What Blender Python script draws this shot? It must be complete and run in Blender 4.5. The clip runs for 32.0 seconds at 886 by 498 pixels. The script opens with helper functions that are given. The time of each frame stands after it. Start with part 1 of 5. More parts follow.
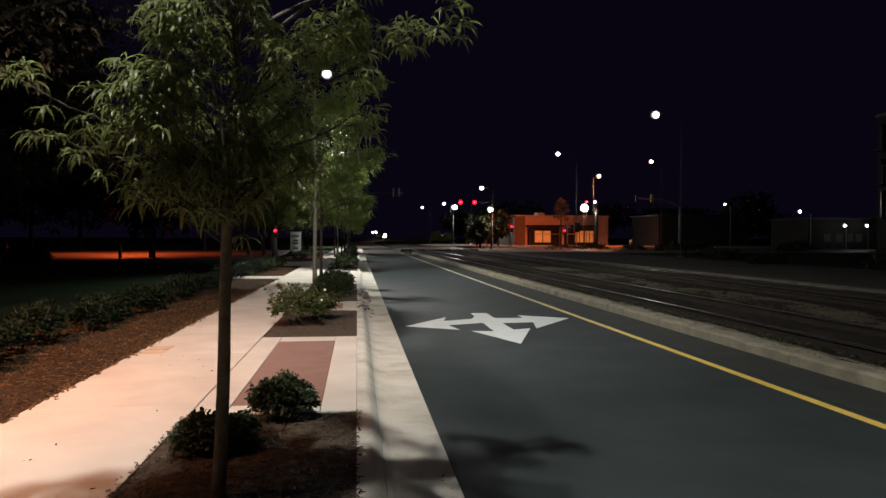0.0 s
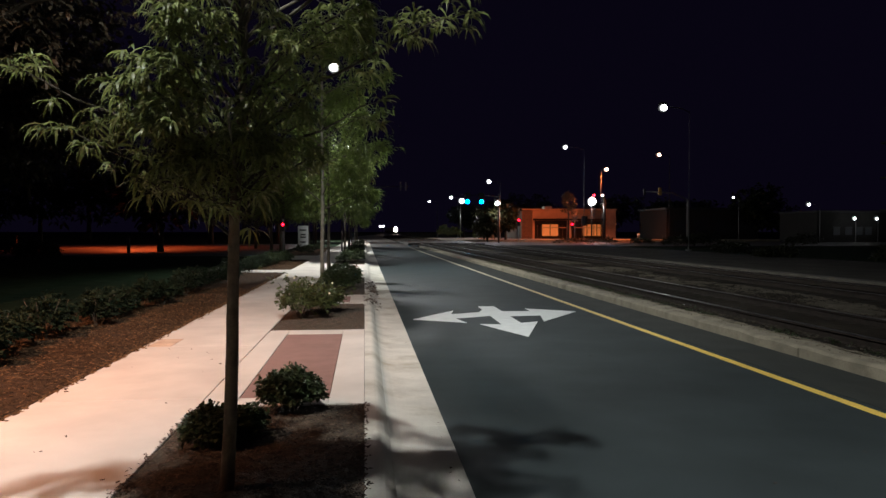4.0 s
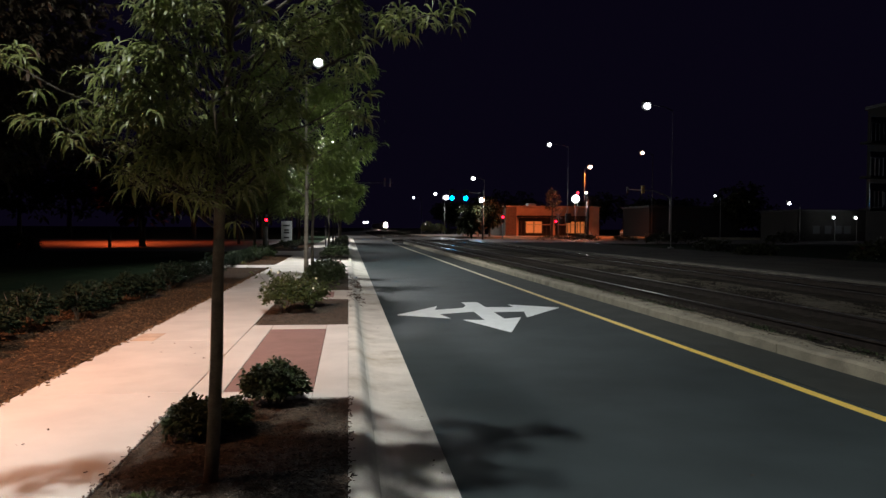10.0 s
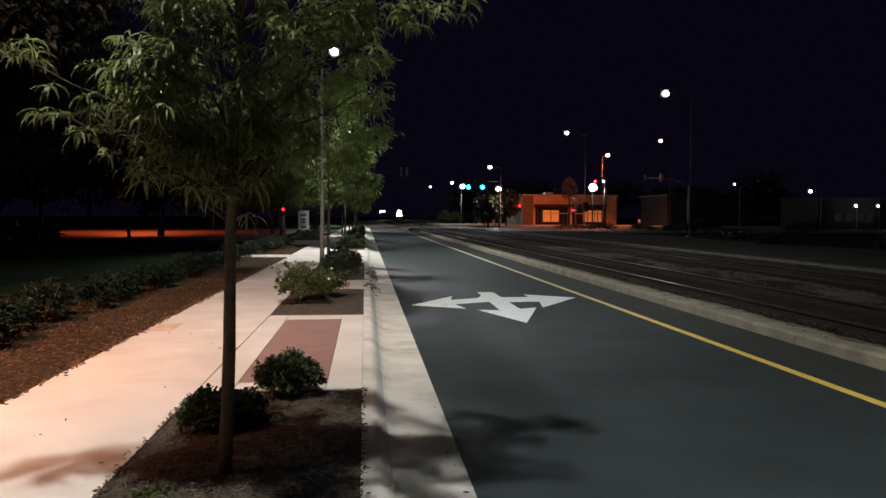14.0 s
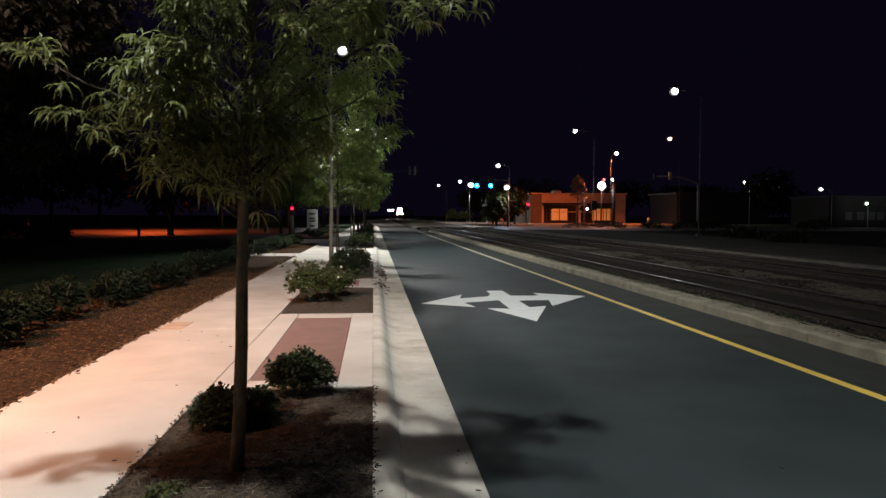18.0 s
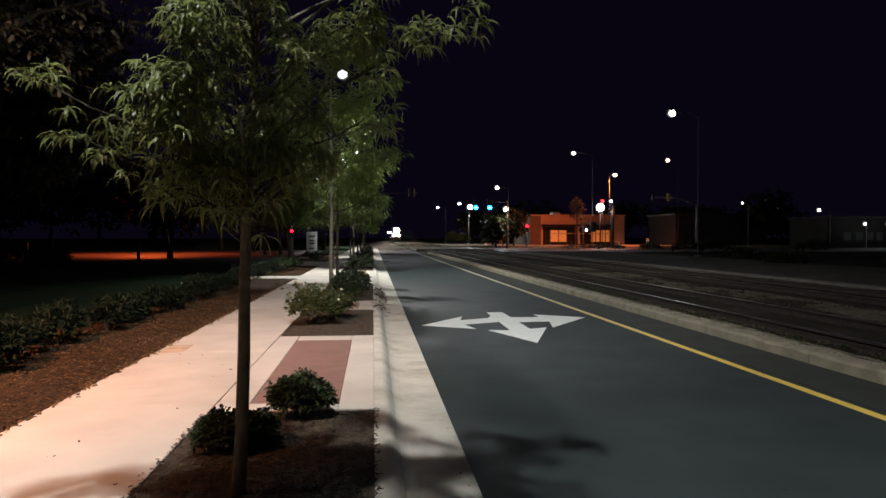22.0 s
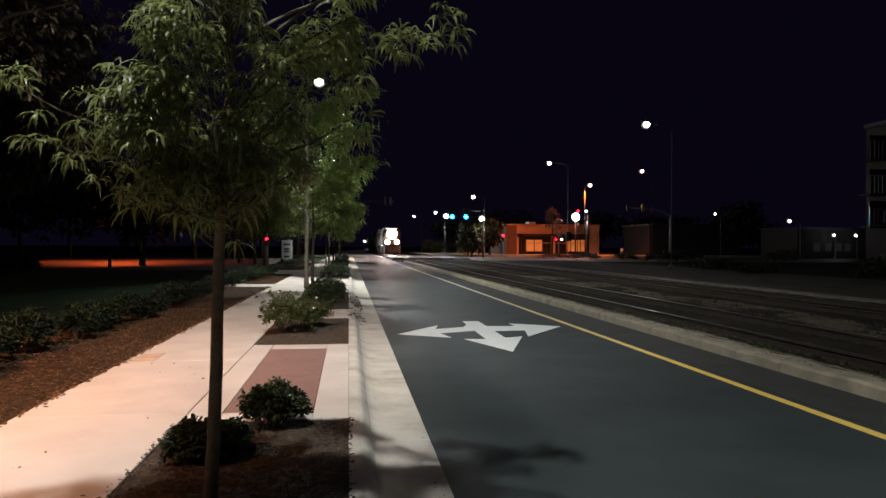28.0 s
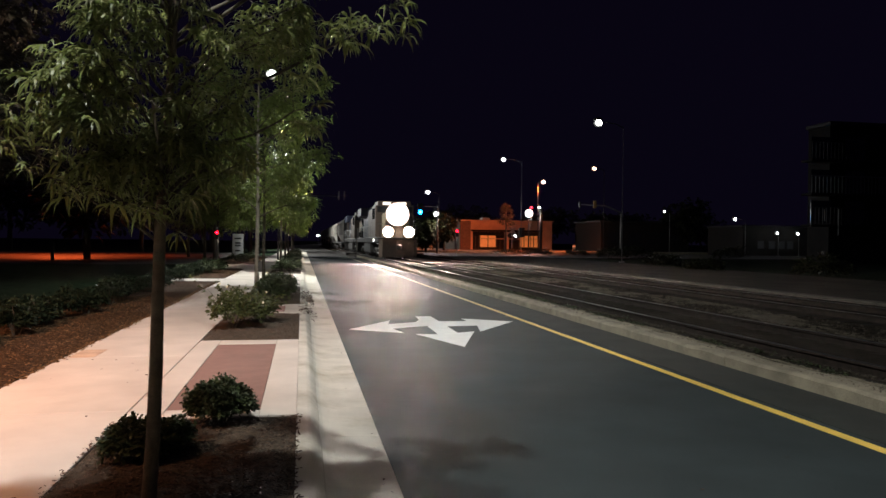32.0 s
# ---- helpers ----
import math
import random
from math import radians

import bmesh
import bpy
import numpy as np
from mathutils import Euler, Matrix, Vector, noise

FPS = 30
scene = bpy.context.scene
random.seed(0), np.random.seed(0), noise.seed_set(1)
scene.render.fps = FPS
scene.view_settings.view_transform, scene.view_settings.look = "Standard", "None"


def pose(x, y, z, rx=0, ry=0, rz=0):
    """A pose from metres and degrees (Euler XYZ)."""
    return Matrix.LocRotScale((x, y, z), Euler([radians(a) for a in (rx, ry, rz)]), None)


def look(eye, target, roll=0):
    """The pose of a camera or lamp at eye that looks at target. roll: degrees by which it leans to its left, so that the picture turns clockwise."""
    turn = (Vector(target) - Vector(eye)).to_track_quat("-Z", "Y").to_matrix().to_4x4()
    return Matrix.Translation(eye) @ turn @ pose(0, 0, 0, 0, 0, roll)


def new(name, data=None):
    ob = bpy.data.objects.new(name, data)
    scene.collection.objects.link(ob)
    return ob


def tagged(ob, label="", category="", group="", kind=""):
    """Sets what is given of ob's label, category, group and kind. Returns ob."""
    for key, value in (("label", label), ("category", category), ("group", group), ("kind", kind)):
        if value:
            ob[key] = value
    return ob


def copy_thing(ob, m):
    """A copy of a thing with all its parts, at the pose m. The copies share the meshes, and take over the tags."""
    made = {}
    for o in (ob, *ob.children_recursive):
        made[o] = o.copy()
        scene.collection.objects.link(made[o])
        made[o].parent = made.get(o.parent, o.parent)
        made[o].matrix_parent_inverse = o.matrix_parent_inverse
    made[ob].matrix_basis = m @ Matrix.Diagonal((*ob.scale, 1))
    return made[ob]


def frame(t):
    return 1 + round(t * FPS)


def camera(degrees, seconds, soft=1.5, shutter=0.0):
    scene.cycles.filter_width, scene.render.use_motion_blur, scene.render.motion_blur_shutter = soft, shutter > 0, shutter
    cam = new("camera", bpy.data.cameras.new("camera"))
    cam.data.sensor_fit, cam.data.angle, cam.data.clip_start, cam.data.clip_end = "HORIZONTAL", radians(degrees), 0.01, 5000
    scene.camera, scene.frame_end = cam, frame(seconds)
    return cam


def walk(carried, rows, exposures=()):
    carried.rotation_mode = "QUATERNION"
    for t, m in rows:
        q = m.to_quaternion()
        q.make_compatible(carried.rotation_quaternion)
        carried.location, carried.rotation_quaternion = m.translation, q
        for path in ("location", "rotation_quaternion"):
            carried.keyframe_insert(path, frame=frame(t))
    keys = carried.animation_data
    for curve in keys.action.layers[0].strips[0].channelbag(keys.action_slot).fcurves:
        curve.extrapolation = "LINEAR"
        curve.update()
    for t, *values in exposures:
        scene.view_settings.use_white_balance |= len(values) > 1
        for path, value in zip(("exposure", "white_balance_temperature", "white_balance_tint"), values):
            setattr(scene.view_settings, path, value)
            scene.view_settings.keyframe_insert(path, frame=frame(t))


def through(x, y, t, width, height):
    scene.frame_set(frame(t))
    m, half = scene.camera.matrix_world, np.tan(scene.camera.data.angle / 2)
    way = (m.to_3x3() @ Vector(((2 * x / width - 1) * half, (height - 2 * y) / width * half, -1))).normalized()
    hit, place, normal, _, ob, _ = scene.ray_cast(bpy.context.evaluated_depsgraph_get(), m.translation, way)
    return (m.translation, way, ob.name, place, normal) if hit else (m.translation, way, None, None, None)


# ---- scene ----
cam = camera(62.1, 32.0)
PATH = [
    (0.0, pose(0.001, -0.006, 1.611, 89.12, -0.11, -6.64)),
    (0.5, pose(-0.000, 0.001, 1.592, 88.60, 0.07, -5.83)),
    (1.0, pose(0.004, -0.003, 1.610, 88.82, 0.44, -5.37)),
    (1.5, pose(0.006, -0.007, 1.613, 88.86, 0.36, -5.37)),
    (2.0, pose(0.004, 0.007, 1.606, 88.98, 0.24, -5.87)),
    (2.5, pose(0.001, -0.015, 1.597, 88.70, 0.27, -6.06)),
    (3.0, pose(0.007, -0.008, 1.603, 89.11, 0.27, -5.95)),
    (3.5, pose(0.013, 0.006, 1.596, 88.83, 0.16, -5.88)),
    (4.0, pose(0.000, 0.000, 1.600, 88.64, 0.00, -6.08)),
    (4.5, pose(0.020, -0.001, 1.598, 89.09, 0.38, -7.16)),
    (6.5, pose(0.014, -0.007, 1.595, 89.01, -0.69, -7.33)),
    (7.0, pose(0.005, 0.012, 1.590, 89.02, -0.66, -7.29)),
    (7.5, pose(-0.001, 0.004, 1.596, 89.95, -0.19, -7.42)),
    (8.0, pose(0.007, -0.005, 1.593, 89.19, -0.43, -7.12)),
    (8.5, pose(0.006, -0.009, 1.593, 88.65, -0.42, -7.56)),
    (9.0, pose(0.008, -0.008, 1.586, 88.81, -0.05, -7.69)),
    (9.5, pose(0.011, -0.009, 1.592, 88.23, -0.22, -7.09)),
    (10.0, pose(-0.007, -0.037, 1.589, 88.37, -0.36, -7.32)),
    (10.5, pose(-0.004, 0.010, 1.582, 88.60, -0.33, -7.14)),
    (11.0, pose(-0.001, -0.012, 1.591, 88.21, -0.53, -6.89)),
    (11.5, pose(0.005, -0.023, 1.594, 88.25, -0.34, -6.82)),
    (12.0, pose(0.006, -0.015, 1.589, 88.22, -0.16, -6.78)),
    (12.5, pose(-0.003, -0.011, 1.595, 88.20, -0.09, -6.60)),
    (13.0, pose(0.005, -0.016, 1.592, 88.14, -0.07, -6.20)),
    (13.5, pose(-0.001, -0.038, 1.598, 88.28, 0.24, -6.45)),
    (14.0, pose(0.023, -0.018, 1.609, 87.50, -0.25, -6.02)),
    (14.5, pose(0.009, -0.013, 1.602, 88.30, 0.18, -5.47)),
    (16.5, pose(0.000, -0.033, 1.607, 87.38, 0.41, -5.04)),
    (17.0, pose(-0.001, -0.037, 1.606, 87.10, 0.68, -5.18)),
    (17.5, pose(0.002, -0.019, 1.605, 87.27, 0.32, -5.18)),
    (18.0, pose(0.004, -0.006, 1.603, 87.40, -0.15, -5.38)),
    (18.5, pose(-0.001, -0.005, 1.601, 87.56, -0.30, -5.49)),
    (19.0, pose(-0.008, -0.008, 1.604, 87.76, 0.19, -4.58)),
    (19.5, pose(-0.001, -0.029, 1.595, 88.81, 0.35, -3.55)),
    (20.0, pose(-0.001, -0.023, 1.613, 89.53, 1.13, -2.38)),
    (20.5, pose(-0.005, -0.014, 1.588, 90.00, 0.83, -3.90)),
    (21.0, pose(-0.006, -0.015, 1.596, 89.22, 0.06, -4.35)),
    (21.5, pose(-0.009, -0.034, 1.598, 89.27, 0.01, -4.97)),
    (22.0, pose(-0.011, -0.025, 1.601, 89.11, 0.07, -5.44)),
    (22.5, pose(-0.014, -0.009, 1.593, 89.03, -0.16, -5.51)),
    (23.0, pose(-0.022, -0.039, 1.595, 89.25, -0.18, -5.66)),
    (23.5, pose(-0.022, -0.014, 1.596, 89.44, -0.01, -5.76)),
    (24.0, pose(-0.015, -0.014, 1.591, 89.66, -0.08, -5.79)),
    (24.5, pose(-0.013, -0.026, 1.603, 89.73, -0.29, -6.32)),
    (25.0, pose(-0.023, 0.008, 1.586, 89.92, -0.12, -6.19)),
    (25.5, pose(-0.016, -0.043, 1.599, 89.75, -0.20, -6.71)),
    (27.5, pose(-0.007, -0.016, 1.594, 90.04, -0.06, -7.37)),
    (28.0, pose(-0.010, -0.013, 1.595, 89.81, -0.23, -7.30)),
    (28.5, pose(-0.002, -0.022, 1.591, 89.78, -0.31, -7.83)),
    (29.0, pose(-0.004, -0.014, 1.598, 89.56, -0.10, -8.22)),
    (29.5, pose(-0.008, -0.010, 1.585, 89.83, -0.14, -8.60)),
    (30.0, pose(0.005, -0.024, 1.595, 89.75, -0.13, -8.85)),
    (30.5, pose(-0.007, 0.002, 1.588, 89.46, -0.59, -8.97)),
    (31.0, pose(0.009, 0.020, 1.591, 89.42, -0.47, -9.40)),
    (31.5, pose(0.019, 0.009, 1.593, 89.38, -0.45, -10.23)),
    (32.0, pose(0.025, 0.035, 1.587, 89.47, -0.61, -10.86)),
]
walk(cam, PATH, [(0.0, 0.0, 6850, 10), (1.5, 0.0, 6850, 10), (2.5, 0.0, 6550, 10), (7.0, 0.0, 6420, 10), (10.0, 0.0, 6420, 10), (13.0, 0.0, 6560, 10), (32.0, 0.0, 6600, 10)])

# ---- world and light ----
world = bpy.data.worlds.new("night_sky")
scene.world = world
world.use_nodes = True
wn = world.node_tree.nodes
wn["Background"].inputs[0].default_value = (0.17, 0.115, 0.40, 1)
wn["Background"].inputs[1].default_value = 0.0135

WHITE = (0.94, 0.97, 0.96)
SODIUM = (1.0, 0.45, 0.255)


def lamp(name, x, y, z, watts, color, size=0.12, cone=0.0, aim=None, blend=0.85):
    """A light inside a lamp head."""
    data = bpy.data.lights.new(name, "SPOT" if cone else "POINT")
    data.energy, data.color, data.shadow_soft_size = watts, color, size
    if cone:
        data.spot_size, data.spot_blend = radians(cone), blend
    ob = new(name, data)
    ob.matrix_world = look((x, y, z), aim if aim else (x, y + 0.001, z - 1))
    return ob


# near street lamp over the tree, and the next ones of the row
lamp("street_light", -1.15, 2.5, 8.05, 2500, WHITE, 0.1, 164, (-0.3, 3.6, 0), 0.42)
# extra spot added in the same head to brighten the road farther up
lamp("street_light", -1.15, 2.5, 8.05, 4200, WHITE, 0.1, 66, (1.6, 16.5, 0), 1.0)
lamp("street_light", -0.55, 31.0, 8.05, 4300, WHITE, 0.1, 154, (2.4, 28.5, 0), 0.6)
lamp("street_light", -0.5, 54.0, 7.4, 2400, WHITE, 0.1, 158, (2.0, 54.5, 0))
# row carried on unseen behind the trees, added to light the train cars
lamp("street_light", -4.6, 92.0, 8.05, 9500, WHITE, 0.1, 150, (2.0, 88.0, 0))
lamp("street_light", -6.2, 128.0, 8.05, 14000, WHITE, 0.1, 150, (1.0, 128.0, 0))
# sodium lamp of the car park beside the walk, tilted along it
lamp("car_park_light", -7.2, 3.0, 7.1, 6500, SODIUM, 0.12, 107, (-8.0, 6.8, 0), 0.65)
# tall lamps on the railway side, turned towards the tracks
lamp("mast_light", 25.45, 61.0, 11.5, 520, WHITE, 0.2, 125, (14, 52, 0))
lamp("mast_light", 28.5, 103.0, 12.9, 2600, WHITE, 0.2, 96, (10, 94, 0))
lamp("post_light", 20.0, 109.6, 5.0, 600, WHITE, 0.15)
lamp("street_light", 22.45, 169.0, 8.0, 6000, WHITE, 0.3, 160, (17.0, 160.0, 0))
lamp("flood_light", 34.65, 109.0, 6.2, 500, WHITE, 0.25)
# sodium lamps of the cross street
lamp("sodium_light", 46.1, 112.0, 13.1, 15000, (1.0, 0.22, 0.07), 0.2, 72, (42.5, 118.5, 0))
lamp("sodium_light", 36.9, 110.0, 10.5, 18000, (1.0, 0.19, 0.06), 0.2, 150, (29.0, 113.0, 0))
lamp("sodium_light", -22.0, 74.0, 8.5, 15000, (1.0, 0.13, 0.03), 0.2, 140)


# ---- materials ----
def material(name, color, rough=0.8, vary=0.25, scale=6.0, fine=60.0, bump=0.3, metal=0.0, color2=None, island=0.0, depth=0.01,
             spec=0.5, stain=0.0, stain_color=(0.05, 0.04, 0.03), stain_scale=0.6):
    m = bpy.data.materials.new(name)
    m.use_nodes = True
    nt = m.node_tree
    n, l = nt.nodes, nt.links
    b = n["Principled BSDF"]
    b.inputs["Roughness"].default_value = rough
    b.inputs["Metallic"].default_value = metal
    b.inputs["Specular IOR Level"].default_value = spec
    tc = n.new("ShaderNodeTexCoord")
    geo = n.new("ShaderNodeNewGeometry")
    big = n.new("ShaderNodeTexNoise")
    big.inputs["Scale"].default_value, big.inputs["Detail"].default_value = scale, 5
    small = n.new("ShaderNodeTexNoise")
    small.inputs["Scale"].default_value, small.inputs["Detail"].default_value = fine, 4
    l.new(geo.outputs["Position"], big.inputs["Vector"])
    l.new(geo.outputs["Position"], small.inputs["Vector"])
    mix = n.new("ShaderNodeMix")
    mix.data_type = "RGBA"
    dark = tuple(c * (1 - vary) for c in color)
    c2 = color2 or tuple(min(1, c * (1 + vary)) for c in color)
    mix.inputs["A"].default_value, mix.inputs["B"].default_value = (*dark, 1), (*c2, 1)
    ramp = n.new("ShaderNodeMapRange")
    ramp.inputs["From Min"].default_value, ramp.inputs["From Max"].default_value = 0.3, 0.7
    add = n.new("ShaderNodeMath")
    add.operation = "ADD"
    half = n.new("ShaderNodeMath")
    half.operation = "MULTIPLY_ADD"
    half.inputs[1].default_value, half.inputs[2].default_value = 0.5, -0.25
    l.new(small.outputs["Fac"], half.inputs[0])
    l.new(big.outputs["Fac"], add.inputs[0])
    l.new(half.outputs[0], add.inputs[1])
    l.new(add.outputs[0], ramp.inputs["Value"])
    l.new(ramp.outputs[0], mix.inputs["Factor"])
    out = mix.outputs["Result"]
    if island:
        hsv = n.new("ShaderNodeHueSaturation")
        val = n.new("ShaderNodeMapRange")
        val.inputs["To Min"].default_value, val.inputs["To Max"].default_value = 1 - island, 1 + island
        info = n.new("ShaderNodeObjectInfo")
        both = n.new("ShaderNodeMath")
        both.operation = "ADD"
        frac = n.new("ShaderNodeMath")
        frac.operation = "FRACT"
        l.new(geo.outputs["Random Per Island"], both.inputs[0])
        l.new(info.outputs["Random"], both.inputs[1])
        l.new(both.outputs[0], frac.inputs[0])
        l.new(frac.outputs[0], val.inputs["Value"])
        l.new(val.outputs[0], hsv.inputs["Value"])
        l.new(out, hsv.inputs["Color"])
        out = hsv.outputs["Color"]
    if stain:
        sn = n.new("ShaderNodeTexNoise")
        sn.inputs["Scale"].default_value, sn.inputs["Detail"].default_value = stain_scale, 8
        sn.inputs["Roughness"].default_value = 0.65
        l.new(geo.outputs["Position"], sn.inputs["Vector"])
        sr = n.new("ShaderNodeMapRange")
        sr.inputs["From Min"].default_value, sr.inputs["From Max"].default_value = 0.52, 0.74
        sr.inputs["To Max"].default_value = stain
        l.new(sn.outputs["Fac"], sr.inputs["Value"])
        sm = n.new("ShaderNodeMix")
        sm.data_type = "RGBA"
        sm.inputs["B"].default_value = (*stain_color, 1)
        l.new(sr.outputs[0], sm.inputs["Factor"])
        l.new(out, sm.inputs["A"])
        out = sm.outputs["Result"]
    l.new(out, b.inputs["Base Color"])
    if bump:
        bn = n.new("ShaderNodeBump")
        bn.inputs["Strength"].default_value, bn.inputs["Distance"].default_value = bump, depth
        l.new(add.outputs[0], bn.inputs["Height"])
        l.new(bn.outputs["Normal"], b.inputs["Normal"])
    return m


def leaf_material(name, color, color2, through=0.3, gloss=0.36):
    m = material(name, color, 0.42, 0.3, 3.0, 30.0, 0.1, color2=color2, island=0.5, spec=gloss)
    n, l = m.node_tree.nodes, m.node_tree.links
    b, o = n["Principled BSDF"], n["Material Output"]
    tr = n.new("ShaderNodeBsdfTranslucent")
    tr.inputs[0].default_value = (*[min(1, c * 1.6) for c in color2], 1)
    mx = n.new("ShaderNodeMixShader")
    mx.inputs[0].default_value = through
    l.new(b.outputs[0], mx.inputs[1])
    l.new(tr.outputs[0], mx.inputs[2])
    l.new(mx.outputs[0], o.inputs["Surface"])
    return m


def glowing(name, color, strength):
    m = bpy.data.materials.new(name)
    m.use_nodes = True
    b = m.node_tree.nodes["Principled BSDF"]
    b.inputs["Base Color"].default_value = (*color, 1)
    b.inputs["Emission Color"].default_value = (*color, 1)
    b.inputs["Emission Strength"].default_value = strength
    return m


def glare_falloff(m, strength, power):
    """Emission that fades from a lens's middle to its rim, a painted glare round the lamp."""
    n, l = m.node_tree.nodes, m.node_tree.links
    tc = n.new("ShaderNodeTexCoord")
    mid = n.new("ShaderNodeVectorMath")
    mid.operation = "SUBTRACT"
    mid.inputs[1].default_value = (0.5, 0.5, 0.5)
    flat = n.new("ShaderNodeVectorMath")
    flat.operation = "MULTIPLY"
    flat.inputs[1].default_value = (2, 0, 2)
    size = n.new("ShaderNodeVectorMath")
    size.operation = "LENGTH"
    rest = n.new("ShaderNodeMath")
    rest.operation, rest.use_clamp = "SUBTRACT", True
    rest.inputs[0].default_value = 1.0
    lift = n.new("ShaderNodeMath")
    lift.operation = "POWER"
    lift.inputs[1].default_value = power
    gain = n.new("ShaderNodeMath")
    gain.operation = "MULTIPLY_ADD"
    gain.inputs[1].default_value, gain.inputs[2].default_value = strength, 0.02
    l.new(tc.outputs["Generated"], mid.inputs[0])
    l.new(mid.outputs[0], flat.inputs[0])
    l.new(flat.outputs[0], size.inputs[0])
    l.new(size.outputs["Value"], rest.inputs[1])
    l.new(rest.outputs[0], lift.inputs[0])
    l.new(lift.outputs[0], gain.inputs[0])
    l.new(gain.outputs[0], m.node_tree.nodes["Principled BSDF"].inputs["Emission Strength"])


M_ASPHALT = material("asphalt", (0.031, 0.040, 0.041), 0.68, 0.22, 1.2, 140, 0.35, depth=0.004, spec=0.23, stain=0.3, stain_color=(0.034, 0.042, 0.042), stain_scale=0.35)
M_OLD_ASPHALT = material("worn_asphalt", (0.06, 0.055, 0.05), 0.58, 0.3, 0.6, 90, 0.35, depth=0.015, spec=0.32, stain=0.5, stain_color=(0.03, 0.03, 0.03))
M_VERGE = material("grimy_asphalt", (0.019, 0.022, 0.018), 0.85, 0.35, 2.0, 120, 0.4, depth=0.004, stain=0.6, stain_color=(0.035, 0.034, 0.024), stain_scale=1.4)
M_CONCRETE = material("pale_concrete", (0.57, 0.52, 0.465), 0.9, 0.1, 1.6, 120, 0.25, island=0.05, depth=0.003, spec=0.1, stain=0.25, stain_color=(0.42, 0.36, 0.29), stain_scale=0.9)
M_GUTTER = material("gutter_concrete", (0.57, 0.54, 0.475), 0.9, 0.14, 2.4, 90, 0.3, island=0.06, depth=0.004, spec=0.12, stain=0.8, stain_color=(0.25, 0.205, 0.125), stain_scale=0.9)
M_OLD_CONCRETE = material("weathered_concrete", (0.26, 0.225, 0.16), 0.9, 0.25, 3.0, 60, 0.6, island=0.08, depth=0.012, stain=0.7, stain_color=(0.12, 0.10, 0.07), stain_scale=2.2)
M_PAVER = material("red_paver", (0.26, 0.15, 0.125), 0.9, 0.12, 4.0, 120, 0.3, island=0.12, depth=0.003)
M_MULCH = material("bark_mulch", (0.058, 0.041, 0.025), 0.95, 0.5, 14.0, 90, 1.0, depth=0.03)
M_STRAW = material("red_pine_straw", (0.050, 0.028, 0.015), 0.95, 0.5, 14.0, 90, 1.0, depth=0.03, spec=0.1)
M_NEEDLE = material("straw_bits", (0.092, 0.053, 0.026), 0.9, 0.4, 20.0, 120, 0.4, island=0.85, spec=0.15)
M_CHIP = material("bark_chip", (0.082, 0.056, 0.040), 0.9, 0.4, 20.0, 120, 0.4, island=0.6)
M_GRASS = material("night_lawn", (0.013, 0.022, 0.011), 0.95, 0.4, 1.5, 60, 0.8, depth=0.03, spec=0.03)
M_BALLAST = material("ballast_bed", (0.021, 0.0165, 0.012), 0.95, 0.5, 7.0, 70, 1.0, depth=0.025, spec=0.06, stain=0.75, stain_color=(0.055, 0.046, 0.035), stain_scale=0.9)
M_STONE = material("ballast_stone", (0.045, 0.038, 0.029), 0.9, 0.3, 12.0, 80, 0.4, island=0.6, spec=0.1)
M_TIE = material("creosote_wood", (0.017, 0.014, 0.011), 0.85, 0.4, 5.0, 50, 0.6, island=0.35, spec=0.1)
M_RAIL_TOP = material("polished_steel", (0.60, 0.58, 0.55), 0.30, 0.1, 6.0, 60, 0.05, metal=1.0)
M_RAIL = material("rusty_rail", (0.026, 0.019, 0.015), 0.8, 0.35, 8.0, 60, 0.4, spec=0.12)
M_WHITE_PAINT = material("white_road_paint", (0.78, 0.80, 0.78), 0.75, 0.06, 5.0, 160, 0.3, depth=0.002, stain=0.2, stain_color=(0.45, 0.46, 0.45), stain_scale=4)
M_YELLOW_PAINT = material("yellow_road_paint", (0.86, 0.58, 0.11), 0.75, 0.1, 5.0, 160, 0.3, depth=0.002, stain=0.3, stain_color=(0.4, 0.28, 0.06), stain_scale=3)
M_TRUNK = material("grey_young_bark", (0.125, 0.092, 0.060), 0.9, 0.35, 14.0, 110, 0.8, depth=0.005)
M_BARK = material("young_bark", (0.060, 0.050, 0.035), 0.9, 0.35, 18.0, 120, 0.8, depth=0.006)
M_LEAF = leaf_material("oak_leaf", (0.084, 0.104, 0.034), (0.155, 0.178, 0.062), 0.42)
M_LEAF_FAR = leaf_material("row_leaf", (0.058, 0.083, 0.020), (0.112, 0.148, 0.037), 0.5)
M_SHRUB = leaf_material("shrub_leaf", (0.022, 0.035, 0.013), (0.043, 0.058, 0.022), 0.15)
M_HEDGE = leaf_material("hedge_leaf", (0.013, 0.021, 0.012), (0.026, 0.037, 0.021), 0.2, 0.03)
M_BLOOM_LEAF = leaf_material("rose_leaf", (0.042, 0.06, 0.02), (0.09, 0.105, 0.034), 0.3)
# brighter brown leaf, with the sodium lamp's tint put into its colour
M_SODIUM_LEAF = leaf_material("sodium_tinted_leaf", (0.044, 0.039, 0.026), (0.078, 0.066, 0.044), 0.3)
M_PETAL = material("cream_petal", (0.62, 0.56, 0.40), 0.7, 0.15, 20, 80, 0.1)
M_PALE_BARK = material("pale_grey_bark", (0.15, 0.135, 0.105), 0.9, 0.25, 12.0, 90, 0.6, depth=0.005)
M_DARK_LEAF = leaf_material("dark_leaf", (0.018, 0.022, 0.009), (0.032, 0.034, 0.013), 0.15)
